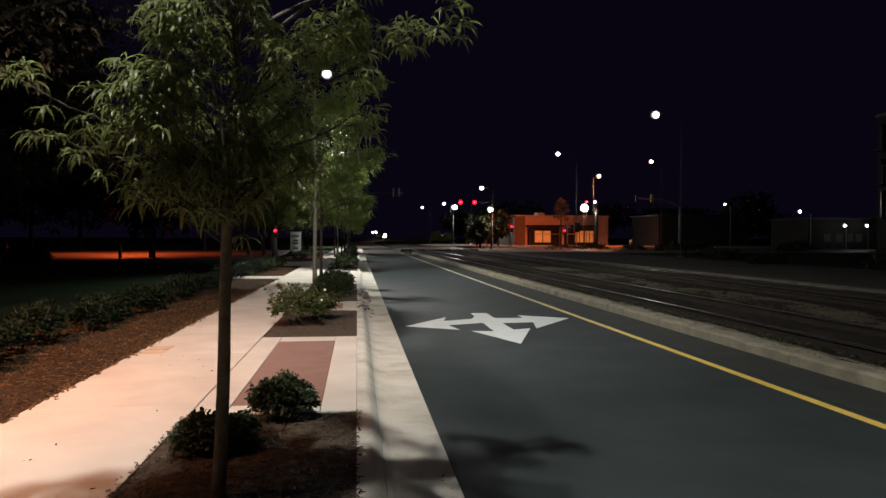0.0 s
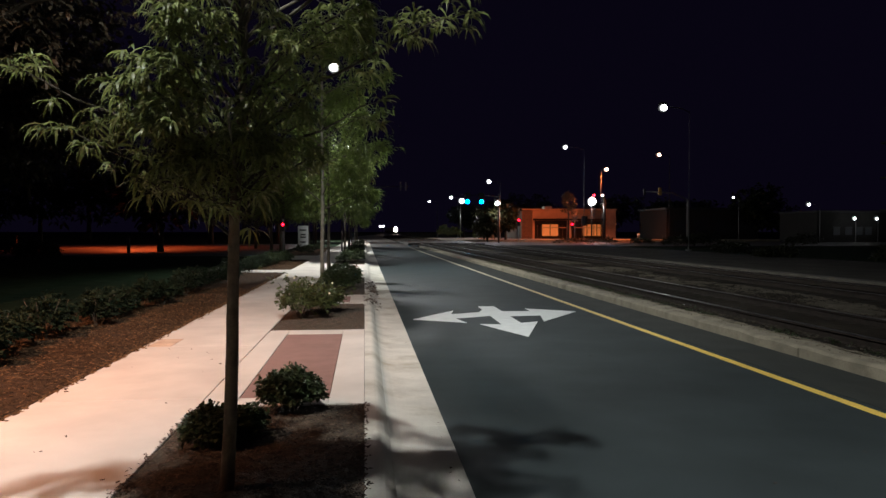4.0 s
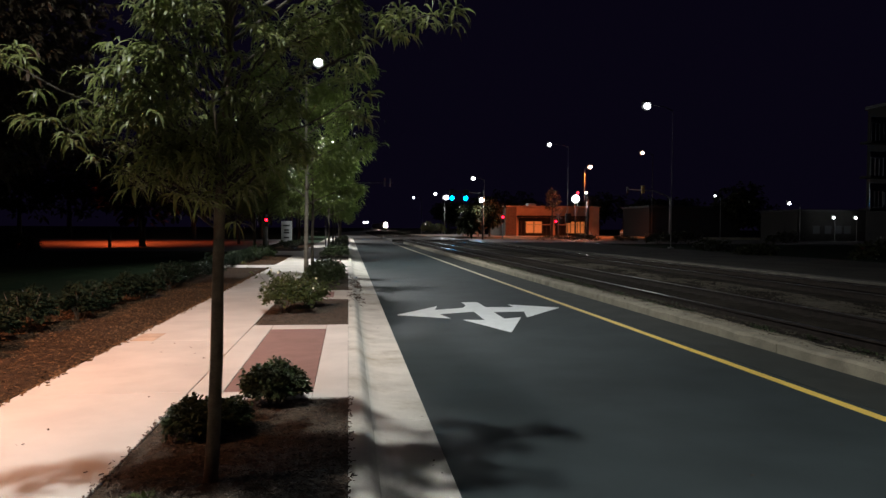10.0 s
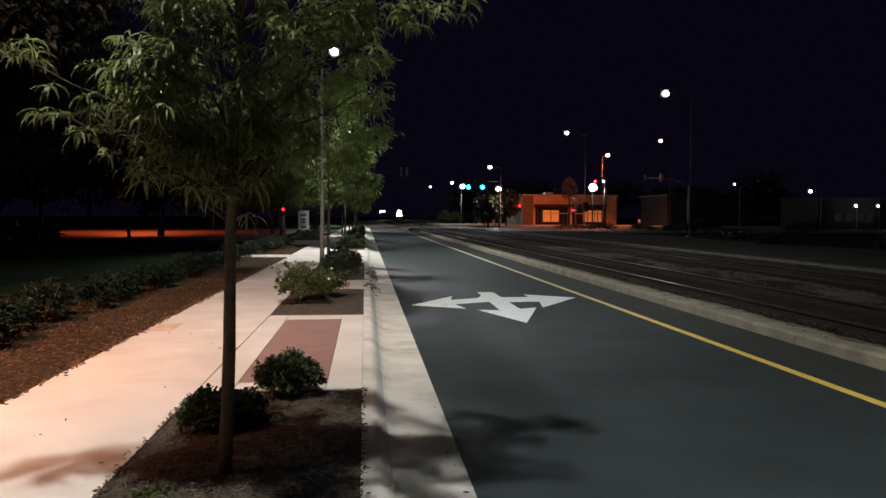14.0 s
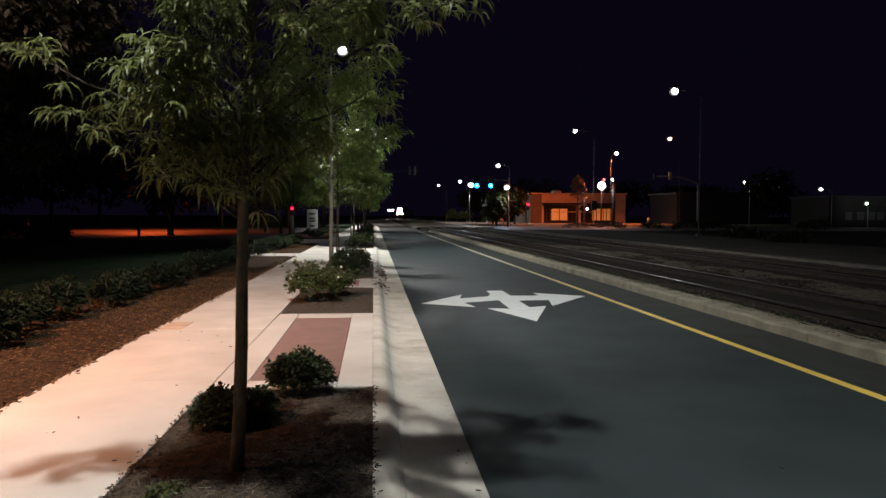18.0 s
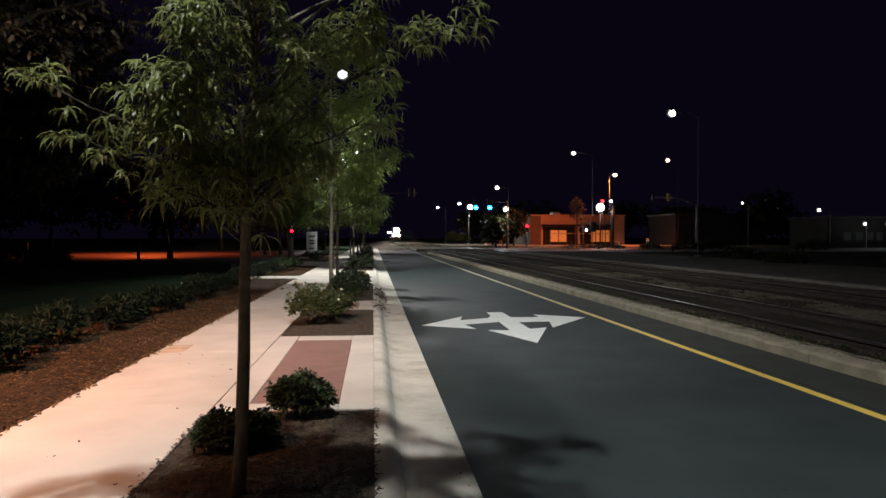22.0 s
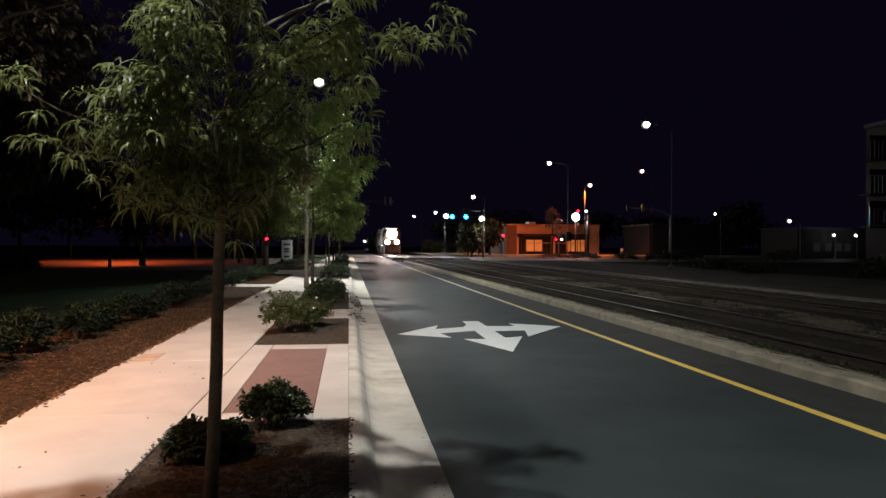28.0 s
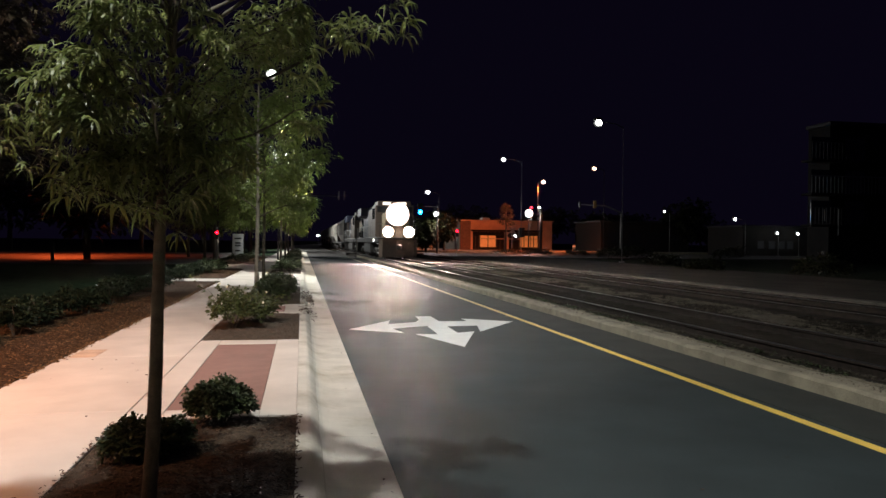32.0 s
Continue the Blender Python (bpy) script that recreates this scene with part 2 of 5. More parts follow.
M_STEEL = material("galvanised_steel", (0.36, 0.36, 0.35), 0.55, 0.12, 8.0, 60, 0.1, metal=0.6)
M_DULL_STEEL = material("dull_painted_steel", (0.24, 0.24, 0.23), 0.7, 0.2, 3.0, 60, 0.1)
M_BLACK_METAL = material("black_metal", (0.025, 0.025, 0.027), 0.5, 0.2, 8.0, 60, 0.1)
M_STUCCO = material("tan_stucco", (0.50, 0.37, 0.28), 0.9, 0.12, 0.8, 40, 0.4, stain=0.3, stain_color=(0.3, 0.22, 0.15))
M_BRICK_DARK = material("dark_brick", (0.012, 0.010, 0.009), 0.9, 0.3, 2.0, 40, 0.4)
M_GLASS = material("dark_glass", (0.03, 0.03, 0.032), 0.08, 0.1, 1.0, 10, 0.0, spec=0.7)
M_GLOW_BLIND = material("emissive_blind_behind_glass", (0.62, 0.50, 0.36), 0.7, 0.12, 1.0, 20, 0.1)
# faint orange emission added to the blind itself to brighten the shop windows
M_GLOW_BLIND.node_tree.nodes["Principled BSDF"].inputs["Emission Color"].default_value = (1.0, 0.28, 0.06, 1)
M_GLOW_BLIND.node_tree.nodes["Principled BSDF"].inputs["Emission Strength"].default_value = 0.32
M_SIGN = material("white_sign_panel", (0.82, 0.82, 0.80), 0.5, 0.05, 3.0, 40, 0.05)
M_GREY = material("grey_print", (0.28, 0.29, 0.30), 0.6, 0.05, 3.0, 40, 0.05)
G_LED = glowing("led_lens", (0.95, 1.0, 0.95), 60)
G_FAR = glowing("far_led_lens", (0.96, 1.0, 1.0), 9)
G_WARM = glowing("sodium_lens", (1.0, 0.60, 0.42), 9)
G_NEAR = glowing("near_led_lens", (0.95, 1.0, 0.95), 30)
G_NEAR_WARM = glowing("near_sodium_lens", (1.0, 0.60, 0.42), 6)
G_RED = glowing("red_lens", (1.0, 0.003, 0.012), 30)
G_GREEN = glowing("green_lens", (0.0004, 0.26, 1.0), 1.9)
# train lenses glow over far more than their real size, for glare
G_HEAD_GLARE = glowing("headlight_glare", (1.0, 0.74, 0.66), 360)
G_DITCH_GLARE = glowing("ditch_light_glare", (1.0, 0.74, 0.60), 480)


def sheen_along(m, pale, y0, y1):
    """Paint mixed paler up the street, from y0 to y1: a distant sheen put into the colour."""
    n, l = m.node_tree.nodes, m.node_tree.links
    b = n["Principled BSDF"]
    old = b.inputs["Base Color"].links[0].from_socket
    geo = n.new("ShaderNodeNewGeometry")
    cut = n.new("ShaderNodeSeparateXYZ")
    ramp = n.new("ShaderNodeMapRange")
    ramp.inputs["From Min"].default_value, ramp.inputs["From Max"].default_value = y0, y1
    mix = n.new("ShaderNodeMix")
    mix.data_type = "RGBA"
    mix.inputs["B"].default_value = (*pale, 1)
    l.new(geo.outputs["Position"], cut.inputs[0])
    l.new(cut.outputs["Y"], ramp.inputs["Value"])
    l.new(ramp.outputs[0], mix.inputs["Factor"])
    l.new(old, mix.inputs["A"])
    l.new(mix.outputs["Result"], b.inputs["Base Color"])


# far part of the line turned cream, painting in the sheen seen there
sheen_along(M_YELLOW_PAINT, (0.62, 0.56, 0.40), 9.0, 24.0)
glare_falloff(G_HEAD_GLARE, 6500, 2.5)
glare_falloff(G_DITCH_GLARE, 2000, 2.5)
glare_falloff(G_FAR, 220, 3.0)
glare_falloff(G_LED, 160, 3.0)
glare_falloff(G_WARM, 200, 3.0)
glare_falloff(G_GREEN, 1000, 2.5)
glare_falloff(G_RED, 130, 2.5)


# ---- mesh helpers ----
def box(bm, x0, x1, y0, y1, z0, z1, bevel=0.0):
    before = set(bm.verts) if bevel else None
    v = [bm.verts.new((x, y, z)) for x in (x0, x1) for y in (y0, y1) for z in (z0, z1)]
    f = [bm.faces.new([v[i] for i in q]) for q in ((0, 1, 3, 2), (4, 6, 7, 5), (0, 4, 5, 1), (2, 3, 7, 6), (0, 2, 6, 4), (1, 5, 7, 3))]
    if bevel:
        edges = {e for face in f for e in face.edges}
        bmesh.ops.bevel(bm, geom=list(edges), offset=bevel, segments=1, affect="EDGES")
    return bm


def tube(bm, points, radii, sides=8):
    """A tube through points with a radius at each, closed at its ends."""
    rings = []
    for i, p in enumerate(points):
        p = Vector(p)
        a = Vector(points[min(i + 1, len(points) - 1)]) - Vector(points[max(i - 1, 0)])
        a.normalize()
        u = a.orthogonal().normalized() if abs(a.z) < 0.99 else Vector((1, 0, 0))
        u = (u - a * u.dot(a)).normalized()
        w = a.cross(u)
        rings.append([bm.verts.new(p + (u * math.cos(2 * math.pi * k / sides) + w * math.sin(2 * math.pi * k / sides)) * radii[i]) for k in range(sides)])
    for r0, r1 in zip(rings, rings[1:]):
        for k in range(sides):
            bm.faces.new((r0[k], r0[(k + 1) % sides], r1[(k + 1) % sides], r1[k])).smooth = True
    bm.faces.new(rings[0][::-1])
    bm.faces.new(rings[-1])
    return bm


def dome(bm, cx, cy, cz, rx, ry, rz, u=12, v=8):
    """An ellipsoid."""
    bmesh.ops.create_uvsphere(bm, u_segments=u, v_segments=v, radius=1, matrix=Matrix.Translation((cx, cy, cz)) @ Matrix.Diagonal((rx, ry, rz, 1)))
    return bm


def mesh_of(name, bm, mat):
    me = bpy.data.meshes.new(name)
    bmesh.ops.recalc_face_normals(bm, faces=bm.faces)
    bm.to_mesh(me)
    bm.free()
    me.materials.append(mat)
    return me


def part(name, bm, mat, parent=None, label=""):
    ob = new(name, mesh_of(name, bm, mat))
    ob.parent = parent
    return tagged(ob, label)


def piece(name, me, parent, m):
    """One more object on a shared mesh."""
    ob = new(name, me)
    ob.parent = parent
    ob.matrix_basis = m
    return ob


def thing(name, label, category, group="", m=None):
    ob = new(name)
    ob.empty_display_size = 0.2
    if m is not None:
        ob.matrix_basis = m
    return tagged(ob, label, category, group)


def setting(name, bm, mat, label):
    return tagged(part(name, bm, mat, None, label), kind="structure")


def points_mesh(name, verts, faces, mat, smooth=False):
    me = bpy.data.meshes.new(name)
    me.from_pydata(verts, [], faces)
    me.materials.append(mat)
    if smooth:
        me.polygons.foreach_set("use_smooth", [True] * len(me.polygons))
    return me


def sheet(x0, x1, y0, y1, nx, ny, height):
    """A grid whose height is given by a function."""
    xs, ys = np.linspace(x0, x1, nx), np.linspace(y0, y1, ny)
    verts = [(x, y, height(x, y)) for y in ys for x in xs]
    faces = [(j * nx + i, j * nx + i + 1, (j + 1) * nx + i + 1, (j + 1) * nx + i) for j in range(ny - 1) for i in range(nx - 1)]
    return verts, faces


def scatter(name, places, sizes, mat, parent, rng, flat=0.6, label="", long=1.0):
    """Many small angular bits as one mesh."""
    base = np.array([(-1, -1, -1), (1, -1, -0.8), (0.9, 1, -1), (-1, 0.8, -1), (-0.7, -0.6, 1), (0.8, -0.7, 0.8), (0.6, 0.8, 1), (-0.8, 0.6, 0.7)]) * 0.5
    quads = [(0, 3, 2, 1), (4, 5, 6, 7), (0, 1, 5, 4), (1, 2, 6, 5), (2, 3, 7, 6), (3, 0, 4, 7)]
    n = len(places)
    ang = rng.uniform(0, 6.283, n)
    tilt = rng.normal(0, 0.25, n)
    v = base[None] * np.stack([sizes * long, sizes / long ** 0.5, sizes * flat], 1)[:, None, :] + rng.normal(0, 0.08, (n, 8, 3)) * sizes[:, None, None]
    v[:, :, 2] += v[:, :, 0] * np.tan(tilt)[:, None]
    c, s = np.cos(ang)[:, None], np.sin(ang)[:, None]
    x = v[:, :, 0] * c - v[:, :, 1] * s
    y = v[:, :, 0] * s + v[:, :, 1] * c
    w = np.stack([x, y, v[:, :, 2]], 2) + np.asarray(places)[:, None, :]
    faces = [tuple(8 * i + k for k in q) for i in range(n) for q in quads]
    ob = new(name, points_mesh(name, w.reshape(-1, 3).tolist(), faces, mat))
    ob.parent = parent
    return tagged(ob, label, kind="stuff")


def leaves(name, spots, mat, parent, rng, length=0.11, width=0.2, per=9, droop=0.9, spread=1.0, up=0.25, loose=0.28, splay=False):
    """Tufts of narrow drooping leaves: spots are rows of a place and an outward way. splay: the leaves of a tuft spread all round it."""
    spots = np.asarray(spots)
    n = len(spots) * per
    p = np.repeat(spots[:, :3], per, 0) + rng.normal(0, length * loose, (n, 3))
    o = np.repeat(spots[:, 3:6], per, 0)
    a = o + rng.normal(0, spread, (n, 3))
    a[:, 2] = a[:, 2] * 0.5 + up
    if splay:
        turn = np.tile(np.arange(per) * 2.39996, len(spots)) + np.repeat(rng.uniform(0, 6.283, len(spots)), per)
        rise = rng.uniform(0.0, 0.65, n)
        a = np.stack([np.cos(turn), np.sin(turn), rise], 1) + o * 0.45
    a /= np.linalg.norm(a, axis=1)[:, None] + 1e-9
    ln = length * rng.uniform(0.6, 1.25, n)[:, None]
    side = np.cross(a, rng.normal(0, 0.45, (n, 3)) + np.array([0, 0, 1.0]))
    side /= np.linalg.norm(side, axis=1)[:, None] + 1e-9
    side *= ln * width * 0.5
    down = np.array([0, 0, -1.0])
    d = droop * rng.uniform(0.5, 1.3, n)[:, None]
    q1 = p + a * ln * 0.3 + down * ln * d * 0.04
    q2 = p + a * ln * 0.58 + down * ln * d * 0.19
    q3 = p + a * ln * 0.78 + down * ln * d * 0.43
    q4 = p + a * ln * 0.88 + down * ln * d * 0.70
    v = np.stack([p, q1 - side * 0.9, q1 + side * 0.9, q2 - side, q2 + side, q3 - side * 0.7, q3 + side * 0.7, q4], 1)
    faces = []
    for i in range(n):
        k = 8 * i
        faces += [(k, k + 1, k + 2), (k + 1, k + 3, k + 4, k + 2), (k + 3, k + 5, k + 6, k + 4), (k + 5, k + 7, k + 6)]
    ob = new(name, points_mesh(name, v.reshape(-1, 3).tolist(), faces, mat, True))
    ob.parent = parent
    return tagged(ob, kind="stuff")


def bow(x, lo, hi):
    t = min(1, max(0, (x - lo) / (hi - lo)))
    return t * t * (3 - 2 * t)


def track_x(y):
    """The near track's middle: straight beside the street, then an easy double bend far up the line."""
    return 7.13 + 15.0 * bow(y, 220, 460)


# ---- ground, street, walk ----
ground = setting("ground", box(bmesh.new(), -1500, 1500, -400, 2600, -1.0, -0.06), M_GRASS, "dark level ground with thin grass")
road = setting("road", box(bmesh.new(), 0.66, 5.47, -14, 75.6, -0.3, 0.0), M_ASPHALT, "smooth dark grey asphalt traffic lane")
bm = bmesh.new()
rows = []
for i in range(0, 40):
    y = 75.6 + i * 16
    s = track_x(y) - 7.13
    rows.append([bm.verts.new((x, y, z)) for x, z in ((s - 3.0, -0.03), (s + 5.0, -0.03), (s + 5.0, 0.0), (s - 3.0, 0.0))])
for a, b in zip(rows, rows[1:]):
    for k in range(4):
        bm.faces.new((a[k], a[(k + 1) % 4], b[(k + 1) % 4], b[k]))
bm.faces.new(rows[0][::-1])
bm.faces.new(rows[-1])
setting("far_road", bm, M_OLD_ASPHALT, "far stretch of dark asphalt street")
bm = bmesh.new()
box(bm, -120, -7.0, 50, 96, -0.3, 0.004)
box(bm, 14.2, 120, 77, 112, -0.3, 0.004)
setting("cross_street", bm, M_OLD_ASPHALT, "worn asphalt cross street under sodium light")

# gutter and kerb, cast in lengths
gutter = thing("gutter", "pale concrete gutter along the kerb", "gutter")
tagged(gutter, kind="structure")
bm = bmesh.new()
prof = [(0.182, -0.3), (0.66, -0.3), (0.66, 0.002), (0.655, 0.005), (0.48, 0.010), (0.36, 0.018), (0.27, 0.031), (0.215, 0.050), (0.182, 0.070)]
a = [bm.verts.new((x, -1.522, z)) for x, z in prof]
b = [bm.verts.new((x, 1.522, z)) for x, z in prof]
for k in range(len(prof)):
    bm.faces.new((a[k], a[(k + 1) % len(prof)], b[(k + 1) % len(prof)], b[k]))
bm.faces.new(a[::-1])
bm.faces.new(b)
gm = mesh_of("gutter_slab", bm, M_GUTTER)
kerb = thing("kerb", "pale concrete kerb with rounded edge", "kerb")
tagged(kerb, kind="structure")
bm = bmesh.new()
prof = [(-0.004, -0.3), (0.18, -0.3), (0.179, 0.072), (0.166, 0.088), (0.140, 0.120), (0.115, 0.140), (0.085, 0.150), (-0.004, 0.152)]
a = [bm.verts.new((x, -1.522, z)) for x, z in prof]
b = [bm.verts.new((x, 1.522, z)) for x, z in prof]
for k in range(len(prof)):
    bm.faces.new((a[k], a[(k + 1) % len(prof)], b[(k + 1) % len(prof)], b[k]))
bm.faces.new(a[::-1])
bm.faces.new(b)
km = mesh_of("kerb_stone", bm, M_GUTTER)
for i in range(-3, 36):
    piece("gutter_slab", gm, gutter, pose(0, 1.4 + i * 3.05, 0))
    piece("kerb_stone", km, kerb, pose(0, 1.4 + i * 3.05, 0))

walkway = thing("sidewalk", "broom-finished pale concrete sidewalk", "sidewalk")
tagged(walkway, kind="structure")
sm = mesh_of("walk_slab", box(bmesh.new(), -2.78, -1.385, -1.496, 1.496, -0.2, 0.15, 0.004), M_CONCRETE)
for i in range(-4, 37):
    piece("walk_slab", sm, walkway, pose(0, 2.05 + i * 3.0, 0))
# concrete frame and red panel between the beds
BEDS = [(-9.0, -3.0), (0.6, 6.24), (10.95, 14.97), (17.0, 23.6), (32.6, 37.0), (41.0, 46.0), (50.0, 55.0), (59.5, 64.0), (68.5, 73.0), (77.5, 82.0), (86.5, 91.0), (95.5, 100.0)]
frames = []
for (a0, a1), (b0, b1) in zip(BEDS, BEDS[1:]):
    frames.append((a1, b0))
for y0, y1 in frames:
    bm = bmesh.new()
    box(bm, -1.377, -1.09, y0, y1, -0.2, 0.15, 0.004)
    part("frame_slab", bm, M_CONCRETE, walkway)
    part("frame_slab", box(bmesh.new(), -0.31, -0.006, y0, y1, -0.2, 0.15, 0.004), M_CONCRETE, walkway)
    part("frame_slab", box(bmesh.new(), -1.086, -0.314, y0, y0 + 0.28, -0.2, 0.15, 0.004), M_CONCRETE, walkway)
    part("frame_slab", box(bmesh.new(), -1.086, -0.314, y1 - 0.42, y1, -0.2, 0.15, 0.004), M_CONCRETE, walkway)
    setting("paver_panel", box(bmesh.new(), -1.084, -0.316, y0 + 0.284, y1 - 0.424, -0.2, 0.146), M_PAVER, "dull red stamped paving panel set in concrete")
part("frame_slab", box(bmesh.new(), -1.377, -0.006, 100.0, 111.5, -0.2, 0.15, 0.004), M_CONCRETE, walkway)
# side paths leading off between the mulch beds
for y0, y1 in ((26.7, 28.4), (38.5, 45.0), (66.1, 69.0)):
    part("path_slab", box(bmesh.new(), -5.2, -2.786, y0, y1, -0.2, 0.148, 0.004), M_CONCRETE, walkway)

rng = np.random.default_rng(3)


def mound(x0, x1, y0, y1, rise, z0):
    def h(x, y):
        ex = min(x - x0, x1 - x) / 0.35
        ey = min(y - y0, y1 - y) / 0.35
        e = max(0, min(1, ex, ey))
        return z0 + rise * e * (0.7 + 0.5 * noise.noise((x * 1.3, y * 1.3, 3))) + 0.02 * e * noise.noise((x * 9, y * 9, 1))
    return h


for k, (y0, y1) in enumerate(BEDS):
    bed = thing("mulch_bed", "planting bed of dark brown bark mulch in the paving", "planting bed", "beds along the kerb")
    h = mound(-1.377, -0.006, y0, y1, 0.045, 0.135)
    v, f = sheet(-1.377, -0.006, y0, y1, 34 if k < 5 else 12, max(20, int((y1 - y0) * (18 if k < 5 else 6))), h)
    ob = new("mulch", points_mesh("mulch", v, f, M_MULCH, True))
    ob.parent = bed
    n = [200, 11000, 5200, 2600, 500][k] if k < 5 else 120
    xy = np.stack([rng.uniform(-1.37, -0.02, n), rng.uniform(y0, y1, n)], 1)
    scatter("bark_litter", [(x, y, h(x, y) + 0.006) for x, y in xy], rng.uniform(0.004, 0.014, n), M_CHIP, bed, rng, 0.35, long=2.2)
bed = thing("mulch_border", "strip of brown bark mulch beside the sidewalk", "planting bed")
for y0, y1 in ((-3.0, 26.6), (28.5, 38.4), (45.1, 66.0)):
    h = mound(-5.2, -2.79, y0, y1, 0.06, 0.13)
    v, f = sheet(-5.2, -2.79, y0, y1, 40, int((y1 - y0) * 10), h)
    ob = new("mulch", points_mesh("mulch", v, f, M_STRAW, True))
    ob.parent = bed
    n = 15000 if y0 < 0 else 1800 if y0 < 40 else 300
    xy = np.stack([rng.uniform(-5.0, -2.8, n), rng.uniform(y0 if y0 > 0 else 3.5, min(y1, y0 + 22), n)], 1)
    scatter("bark_litter", [(x, y, h(x, y) + 0.006) for x, y in xy], rng.uniform(0.006, 0.021, n), M_NEEDLE, bed, rng, 0.3, long=2.2)

n = 1500
xy = np.stack([rng.normal(-2.79, 0.035, n), rng.uniform(3.5, 26.5, n)], 1)
scatter("bark_litter", [(x, y, 0.156) for x, y in xy], rng.uniform(0.008, 0.03, n), M_NEEDLE, bed, rng, 0.35, long=1.8)
n = 700
xy = np.stack([rng.choice([-1.375, -0.01], n) + rng.normal(0, 0.02, n), rng.uniform(2.6, 6.2, n)], 1)
scatter("bark_litter", [(x, y, 0.158) for x, y in xy], rng.uniform(0.005, 0.016, n), M_CHIP, bed, rng, 0.35, long=2.0)
setting("dirty_verge", box(bmesh.new(), 4.64, 5.474, -14, 75.2, -0.1, 0.0035), M_VERGE, "grimy asphalt strip along the track kerb")

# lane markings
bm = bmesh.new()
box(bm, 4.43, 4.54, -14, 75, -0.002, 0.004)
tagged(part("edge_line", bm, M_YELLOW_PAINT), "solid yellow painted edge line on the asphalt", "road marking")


def flat_shape(bm, outline, z0, z1):
    """A flat plate of the given outline."""
    lo = [bm.verts.new((x, y, z0)) for x, y in outline]
    hi = [bm.verts.new((x, y, z1)) for x, y in outline]
    for k in range(len(outline)):
        bm.faces.new((lo[k], lo[(k + 1) % len(outline)], hi[(k + 1) % len(outline)], hi[k]))
    bm.faces.new(lo[::-1])
    bm.faces.new(hi)


mark = thing("turn_arrow", "white painted three-way turn arrow on the asphalt", "road marking")
bm = bmesh.new()
flat_shape(bm, [(2.40, 15.48), (2.74, 15.50), (2.72, 12.62), (3.06, 12.80), (2.47, 10.94), (1.97, 12.52), (2.34, 12.46)], -0.002, 0.0045)
part("through_arrow", bm, M_WHITE_PAINT, mark)
bm = bmesh.new()
flat_shape(bm, [(2.41, 14.92), (2.25, 14.40), (1.66, 14.08), (1.78, 14.76), (0.87, 13.32), (1.78, 12.74), (1.66, 13.40), (2.36, 13.74)], -0.002, 0.004)
part("left_arrow", bm, M_WHITE_PAINT, mark)
bm = bmesh.new()
flat_shape(bm, [(2.71, 14.50), (3.31, 14.48), (3.30, 14.98), (4.21, 14.33), (3.17, 12.79), (3.33, 13.72), (2.70, 13.66)], -0.002, 0.004)
part("right_arrow", bm, M_WHITE_PAINT, mark)

# ---- railway side ----
M_DULL = material("sooty_concrete", (0.075, 0.066, 0.052), 0.9, 0.35, 2.0, 50, 0.6, stain=0.6, stain_color=(0.03, 0.026, 0.02))
M_LOT = material("dusty_lot", (0.034, 0.031, 0.026), 0.95, 0.4, 0.5, 40, 0.8, depth=0.02, spec=0.1, stain=0.7, stain_color=(0.022, 0.02, 0.016), stain_scale=0.35)
M_SAND = material("pale_track_sand", (0.19, 0.163, 0.118), 0.95, 0.35, 5.0, 60, 0.7, depth=0.012, spec=0.1, stain=0.6, stain_color=(0.06, 0.05, 0.036), stain_scale=1.6)
M_DUST = material("sooty_track_sand", (0.095, 0.081, 0.060), 0.95, 0.4, 5.0, 60, 0.8, depth=0.015, spec=0.1, stain=0.75, stain_color=(0.035, 0.029, 0.021), stain_scale=1.6)
M_PALE_STONE = material("dusty_gravel", (0.16, 0.138, 0.10), 0.9, 0.3, 12.0, 80, 0.4, island=0.4)
edge = thing("track_kerb", "weathered concrete kerb between asphalt and ballast", "kerb")
tagged(edge, kind="structure")
shapes = []
for k in range(4):
    bm = bmesh.new()
    xs = [(5.47, -0.3), (5.95, -0.3), (5.90, 0.12), (5.83, 0.15), (5.53, 0.148), (5.49, 0.12)]
    rings = []
    for j in range(13):
        y = -1.818 + 3.636 * j / 12
        w = [0.022 * noise.noise((x * 5, y * 4 + 20 * k, z * 5)) for x, z in xs]
        rings.append([bm.verts.new((x + (e if i > 1 else 0), y, z + (e if i > 1 else 0))) for i, ((x, z), e) in enumerate(zip(xs, w))])
    for r0, r1 in zip(rings, rings[1:]):
        for i in range(6):
            bm.faces.new((r0[i], r0[(i + 1) % 6], r1[(i + 1) % 6], r1[i]))
    bm.faces.new(rings[0][::-1])
    bm.faces.new(rings[-1])
    shapes.append(mesh_of("kerb_length", bm, M_OLD_CONCRETE))
for i in range(-4, 19):
    piece("kerb_length", shapes[i % 4], edge, pose(0, 6.98 + i * 3.65, 0))


def bed_height(x, y):
    h = 0.104 + 0.016 * noise.noise((x * 0.9, y * 0.9, 5)) + 0.012 * noise.noise((x * 4, y * 4, 2))
    for mid in (7.13, 11.68):
        h += 0.024 * math.exp(-((x - mid) / 0.95) ** 4)
    return h - 0.03 * bow(x, 14, 20)


v, f = sheet(5.9, 24.0, -6.0, 76.0, 120, 340, bed_height)
ballast = tagged(new("ballast", points_mesh("ballast", v, f, M_BALLAST, True)), "bed of grey-brown ballast between the tracks", "ballast", kind="structure")
rng = np.random.default_rng(9)


